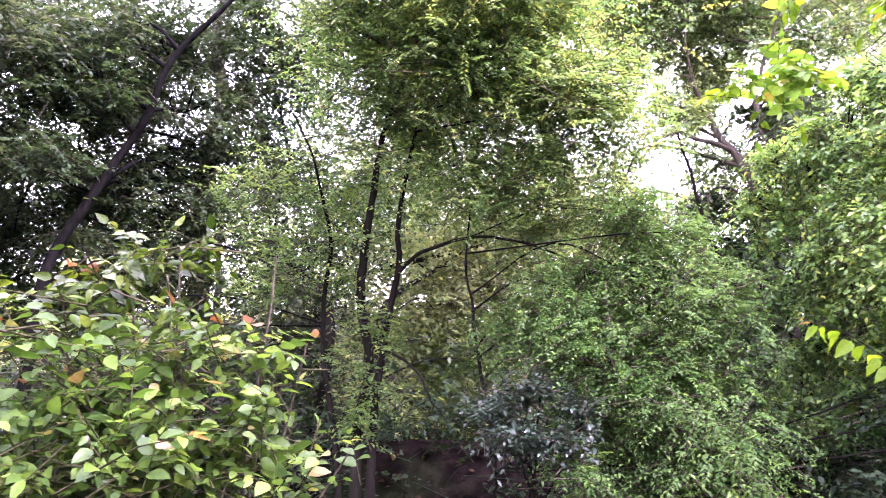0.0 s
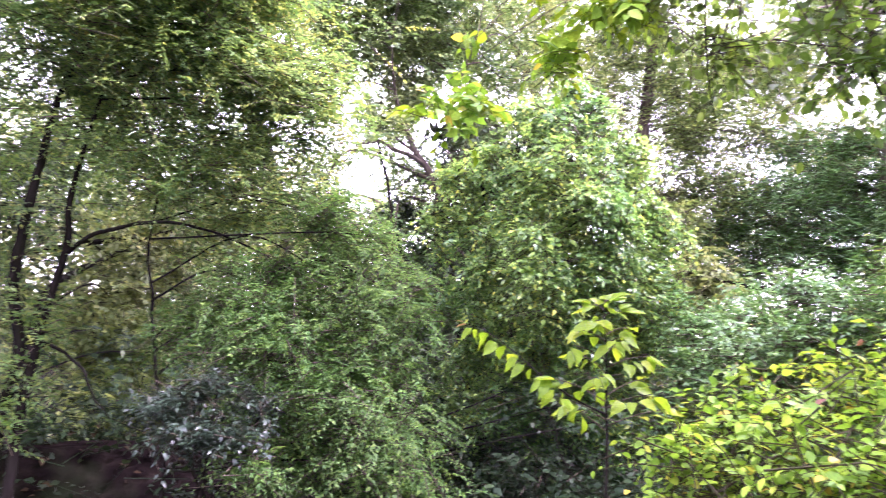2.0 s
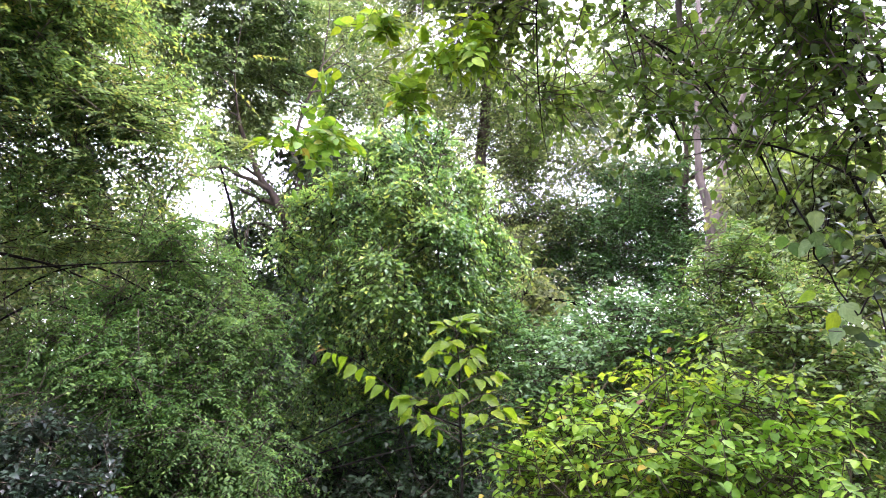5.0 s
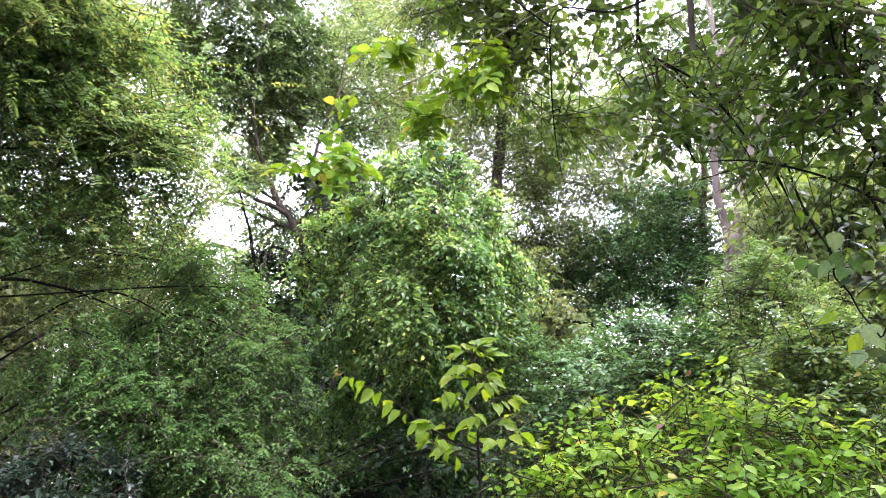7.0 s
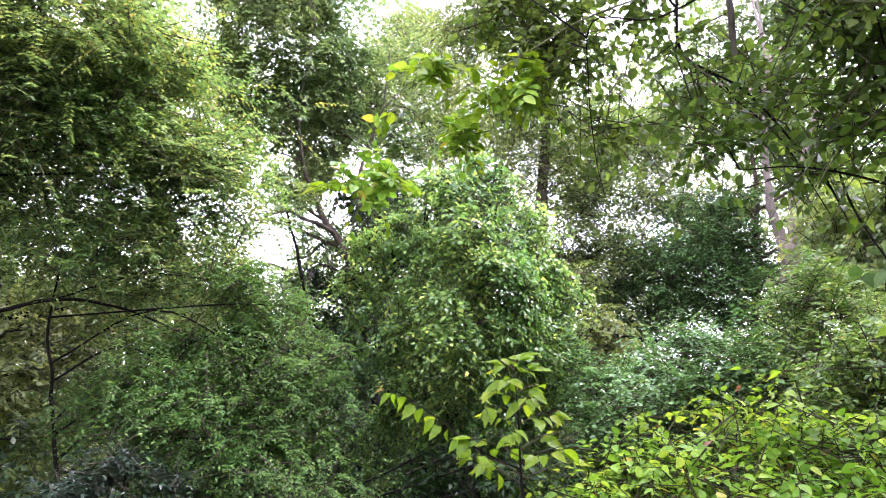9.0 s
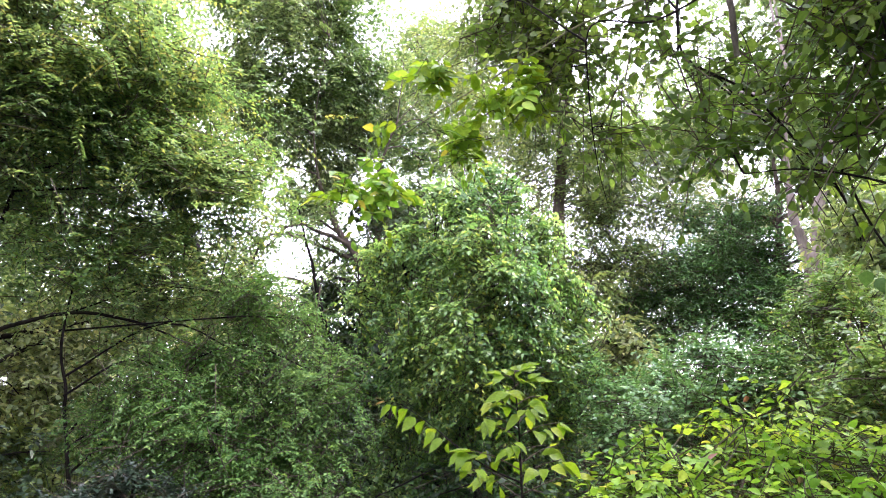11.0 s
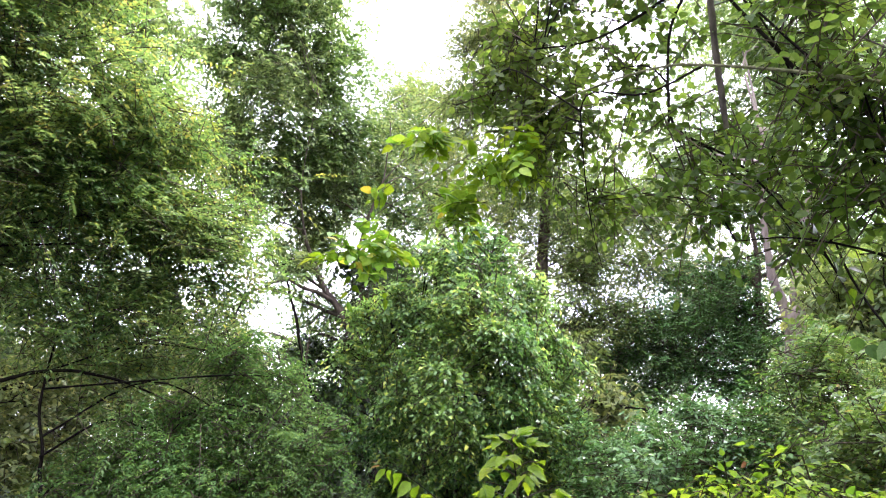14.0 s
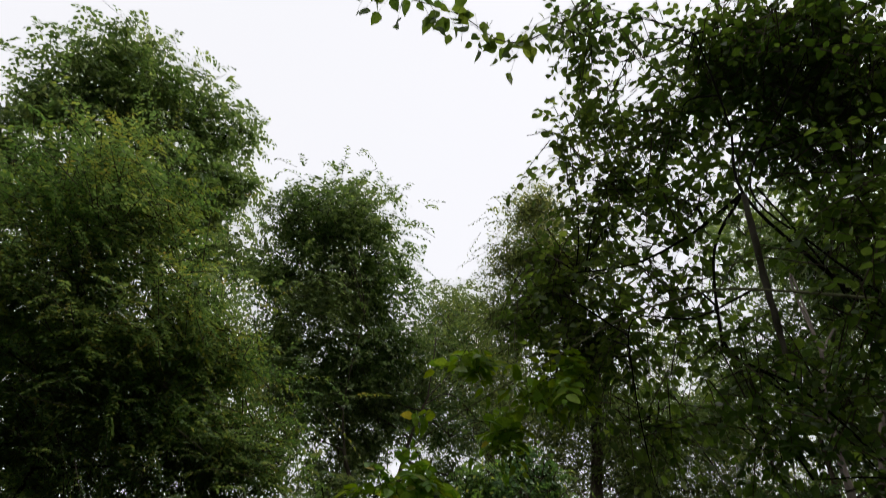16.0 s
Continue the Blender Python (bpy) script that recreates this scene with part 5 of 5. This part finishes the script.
def build_far_woods():
    """Woods that close the view all round."""
    rng = np.random.default_rng(8)
    n = 3900
    a, r = rng.uniform(0, 2 * np.pi, n), rng.uniform(19, 30, n)
    top = 3.4 + 1.3 * np.sin(3.1 * a + 1) * np.sin(7.3 * a) + 0.7 * np.sin(23 * a)
    z = top * rng.random(n) ** 0.8
    x, y = r * np.sin(a), r * np.cos(a)
    p = np.stack([x, y, ground_z(x, y) + z], -1)
    leaf, twig, shape = sprays(p, unit(rng.normal(size=(n, 3))), rng, length=0.9, leaves=8, leaf=0.3, ratio=0.5, droop=0.3, simple=True)
    tagged(new("far_woods", quads_mesh("far_woods", *join([leaf_chunk(*leaf, **shape), twig]), L_FAR)), "distant yellow-green woodland undergrowth and young trees", "woods", kind="stuff")


build_far_woods()

# ---- shrubs in the middle distance ----
def stems_for(blobs, r=0.012):
    """A few stems that rise from one foot into the clumps."""
    b = np.array(blobs)
    fx, fy = b[:, 0].mean(), b[:, 1].mean()
    fz = float(ground_z(fx, fy)) - 0.05
    out = []
    for i, (x, y, z, R, k) in enumerate(blobs):
        ox, oy = fx + 0.12 * math.cos(2.4 * i), fy + 0.12 * math.sin(2.4 * i)
        out.append([(ox, oy, fz, r), ((ox * 0.6 + x * 0.4), (oy * 0.6 + y * 0.4), fz + (z - fz) * 0.55, r * 0.7), (x, y, z, r * 0.35)])
    return out


def skirt(blobs, drop=0.45, k=0.8):
    """The same clumps with fuller growth beneath."""
    return list(blobs) + [(x, y, max(z - drop, 0.35), r * 1.25, k) for x, y, z, r, _ in blobs]


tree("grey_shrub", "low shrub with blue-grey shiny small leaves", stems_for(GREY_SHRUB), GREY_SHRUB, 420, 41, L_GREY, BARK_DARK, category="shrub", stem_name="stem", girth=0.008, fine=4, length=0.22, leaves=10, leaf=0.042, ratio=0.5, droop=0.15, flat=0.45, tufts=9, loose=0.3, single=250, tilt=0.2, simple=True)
tree("thicket_shrub", "broad mound of blue-green leafy shrub", stems_for(MID_SHRUB), skirt(MID_SHRUB), 3300, 42, L_SHRUB, TWIG, category="shrub", stem_name="stem", girth=0.008, fine=4, length=0.3, leaves=12, leaf=0.039, ratio=0.58, lift=0.5, droop=0.25, outward=0.5, single=300, simple=True)
# Filler shrub; its leaf colour carries the shade of the hollows it fills.
tree("shaded_shrub", "shaded dark green shrub beneath the vine-clad tree", stems_for(DARK_SHRUB), skirt(DARK_SHRUB, 0.4, 0.8), 2300, 45, L_SHADE, BARK_DARK, category="shrub", stem_name="stem", girth=0.008, fine=4, length=0.3, leaves=10, leaf=0.058, ratio=0.5, lift=0.2, droop=0.3, simple=True, single=200)
tree("pale_bush", "pale yellow-green bush with feathered leaves", stems_for(PALE_BUSH), skirt(PALE_BUSH), 1500, 43, L_YOUNG, TWIG, category="shrub", stem_name="stem", girth=0.008, fine=4, length=0.28, leaves=18, leaf=0.034, ratio=0.36, lift=0.6, droop=0.35, outward=0.5, simple=True, single=200)
tree("young_bush", "young bush with fresh light green leaves", stems_for(RIGHT_BUSH), skirt(RIGHT_BUSH), 1900, 44, L_YOUNG, TWIG, category="shrub", stem_name="stem", girth=0.008, fine=4, length=0.26, leaves=12, leaf=0.038, ratio=0.5, lift=0.5, droop=0.35, outward=0.5, single=250, simple=True)

# ---- the tree overhead ----
LEAF_BRIGHT = leaf_set("leaf", O_BRIGHT, 0.62)
LEAF_GLOSSY = leaf_set("leaf", O_GLOSSY, 0.5)
LEAF_OVER = leaf_set("leaf", O_OVER, 0.74)
LEAF_FRESH = leaf_set("leaf", O_FRESH)
LEAF_PALE = leaf_set("leaf", O_PALE, 0.75)
LEAF_RUST = leaf_set("leaf", O_RUST)


def build_overhang():
    rng = np.random.default_rng(80)
    stems = [rooted(OVERHANG_STEM_A), rooted(OVERHANG_STEM_B), OVERHANG_STEM_C, OVERHANG_STEM_D, rooted(OVERHANG_STEM_E), OVERHANG_STEM_F, OVERHANG_STEM_G, OVERHANG_STEM_H]
    t = thing("overhanging_tree", *stems[0][0][:2], "slender-stemmed tree whose broad-leaved branches hang overhead", "tree")
    for s in stems:
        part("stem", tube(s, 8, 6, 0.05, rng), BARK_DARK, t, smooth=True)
    blobs = OVERHANG_CROWN + OVERHANG_TOP
    for chunk in boughs(stems, blobs, rng, 0.009, 5):
        part("bough", chunk, BARK_DARK, t, smooth=True)
    o, way = spread(blobs, 2250, rng, 0.9, 0.1)
    leafy(t, o, way, rng, 300, LEAF_OVER, True, L_OVER, TWIG, length=0.24, leaves=7, leaf=0.047, ratio=0.7, droop=0.35, facing=0.35, lift=-0.1)


build_overhang()


def build_cane():
    rng = np.random.default_rng(81)
    base = rooted(CANE)
    t = thing("arching_cane", *base[0][:2], "long thin arching cane with bright backlit leaves", "branch")
    part("stem", tube(base, 6, 6, 0.03, rng), CANE_STEM, t, smooth=True)
    o, way = spread(CANE_SPRAYS, 95, rng, 0.7, 0.0)
    leafy(t, o, way, rng, 300, LEAF_FRESH, True, L_BRIGHT, length=0.15, leaves=7, leaf=0.066, ratio=0.62, droop=0.3, facing=0.4, outward=0.6, lift=0.25)


build_cane()


def build_twigs():
    rng = np.random.default_rng(82)
    t = thing("dead_twig", *DEAD_TWIG[0][:2], "bare dead grey twig caught hanging in the branches", "twig", z=DEAD_TWIG[0][2])
    part("stick", tube(DEAD_TWIG, 7, 6, 0.1, rng), DEAD_WOOD, t, smooth=True)
    t = thing("overhead_twig", *OVERHEAD_TWIG[0][:2], "thin leafy twig overhead against the white sky", "twig", z=OVERHEAD_TWIG[0][2])
    part("stem", tube(OVERHEAD_TWIG, 5, 5, 0.03, rng), TWIG, t, smooth=True)
    pts = spline(OVERHEAD_TWIG, 5)[8:, :3]
    way = unit(rng.normal(size=pts.shape) + np.array([0, 0, -0.6]))
    leafy(t, pts, way, rng, 200, LEAF_OVER, False, L_OVER, length=0.1, leaves=3, leaf=0.06, droop=0.5, facing=0.8)


build_twigs()

# ---- foreground plants ----
def build_bush(name, label, blobs, n, seed, single, material, leaf, tips=0, category="bush", meshes=None, lift=0.35, under=True, girth=0.008, limbs=()):
    rng = np.random.default_rng(seed)
    stems = stems_for(blobs, girth)
    t = thing(name, *stems[0][0][:2], label, category)
    for s in stems + [rooted(s) for s in limbs]:
        part("stem", tube(s, 6, 5, 0.04, rng, 0.006), TWIG, t, smooth=True)
    o, way = spread(skirt(blobs, 0.3, 0.9) if under else blobs, n, rng, 0.85, 0.15)
    front = np.argsort(-o[:, 2])
    leafy(t, o[front], way[front], rng, single, meshes or LEAF_BRIGHT, True, material, length=0.24, leaves=8, leaf=leaf, ratio=0.62, droop=0.25, facing=0.35, lift=lift, outward=0.5, vary=(0.4, 1.35))
    if tips:
        k = rng.choice(len(o) // 3, tips)
        p = o[front][k] + way[front][k] * 0.1
        leaf_parts(t, (p, way[front][k] + np.array([0, 0, -0.3]), rng.normal(size=p.shape), rng.uniform(0.6, 1.1, tips) * leaf), LEAF_RUST, rng, "young_leaf")
    return t


build_bush("broadleaf_bush", "broad-leaved bush with glossy green and reddish young leaves", LEFT_BUSH, 640, 91, 300, L_BUSH, 0.054, 22, meshes=LEAF_GLOSSY)
build_bush("broadleaf_shrub", "bright green broad-leaved shrub with rusty tips", NEAR_SHRUBS[0::2], 680, 92, 300, L_BRIGHT, 0.042, 7, limbs=(NEAR_STEM_A, NEAR_STEM_B))
build_bush("broadleaf_shrub", "bright green broad-leaved shrub with rusty tips", NEAR_SHRUBS[1::2], 680, 93, 300, L_BRIGHT, 0.042, 7, limbs=(NEAR_STEM_C,))


def build_vine():
    """A climbing vine that hangs at the clearing's edge: heart-shaped leaves, some coloured brighter as if lit
    through.
    """
    rng = np.random.default_rng(94)
    stem = rooted(VINE_STEM[::-1])
    t = thing("creeping_vine", *stem[0][:2], "hanging vine with large pale heart-shaped leaves", "vine")
    part("stem", tube(stem, 6, 6, 0.05, rng, 0.008), BARK_DARK, t, smooth=True)
    part("tendril", tube(VINE_TENDRIL, 5, 6, 0.05, rng, 0.005), BARK_DARK, t, smooth=True)
    for spots, meshes in ((VINE_LEAVES, LEAF_PALE), (VINE_LIT, LEAF_FRESH)):
        b = np.array(spots)
        n = len(b)
        way = unit(rng.normal(size=(n, 3)) * 0.5 + np.array([-0.3, 0.1, -0.9]))
        face = np.array([-0.75, -0.45, 0.5]) + rng.normal(size=(n, 3)) * 0.25
        leaf_parts(t, (b[:, :3], way, face, b[:, 3] * rng.uniform(1.2, 1.6, n)), meshes, rng)
    o, way = spread(EDGE_VINE, 26, rng, 0.85, 0.15)
    leafy(t, o, way, rng, 60, LEAF_OVER, True, L_DARK, TWIG, length=0.2, leaves=6, leaf=0.055, ratio=0.6, droop=0.5, facing=0.5)


build_vine()


def build_sapling():
    rng = np.random.default_rng(95)
    stem = rooted(SAPLING_STEM)
    t = thing("sapling", *stem[0][:2], "slender sapling with large bright green leaves", "sapling")
    part("stem", tube(stem, 7, 6, 0.03, rng), BARK_DARK, t, smooth=True)
    branch = part("branch", tube(SAPLING_BRANCH, 5, 6, 0.03, rng), BARK_DARK, t, smooth=True)
    b = spline(SAPLING_BRANCH, 6)[:, :3]
    p, d, z, size = [], [], [], []
    for j, i in enumerate(range(5, len(b) - 2, 3)):
        way = unit(b[i + 1] - b[i])
        side = unit(np.cross(way, (0, 0, 1))) * (1 if j % 2 else -1)
        for k in range(2):
            p.append(b[i + k]), d.append(way * 0.4 + side * (1 - 2 * k) * 0.45 + np.array([0, 0, -0.75]))
            z.append(-side * 0.4 + np.array([-0.35, -0.5, 0.7]) + rng.normal(size=3) * 0.3), size.append(rng.uniform(0.06, 0.08))
    leaf_parts(branch, (np.array(p), np.array(d), np.array(z), np.array(size)), LEAF_FRESH, rng)
    leaf_parts(branch, (b[-2:], np.array([[-1, 0.2, -0.2], [-0.6, 0.4, 0.4]]), np.array([[0, 0, 1.0], [0.3, 0, 1]]), np.array([0.045, 0.035])), LEAF_RUST, rng, "young_leaf")
    # short side shoots, each ending in a fan of leaves
    s = spline(SAPLING_STEM, 8)[:, :3]
    for k in range(20):
        f, a = 1.0 - 0.033 * k, 137.5 * k + 20
        reach = 0.03 + 0.011 * k
        c = s[min(int(f * len(s)), len(s) - 1)]
        out = np.array([math.cos(radians(a)), math.sin(radians(a)), 0.35])
        tip = c + out * reach
        shoot = part("shoot", tube([(*c, 0.0025), (*(c + out * reach * 0.5 + np.array([0, 0, 0.01])), 0.002), (*tip, 0.0012)], 5, 4, 0, rng), TWIG, t, smooth=True)
        m = 5 if k else 7
        turn = radians(a) + np.linspace(-1.3, 1.3, m) + rng.normal(size=m) * 0.15
        way = np.stack([np.cos(turn), np.sin(turn), rng.uniform(-0.75, 0.15, m) + (0.5 if k < 3 else 0.0)], -1)
        face = np.array([-0.2, -0.35, 1.0]) + rng.normal(size=(m, 3)) * 0.3
        start = c + (tip - c) * np.linspace(0.45, 1.0, m)[:, None]
        leaf_parts(shoot, (start, way, face, rng.uniform(0.055, 0.088, m)), LEAF_FRESH, rng)


build_sapling()
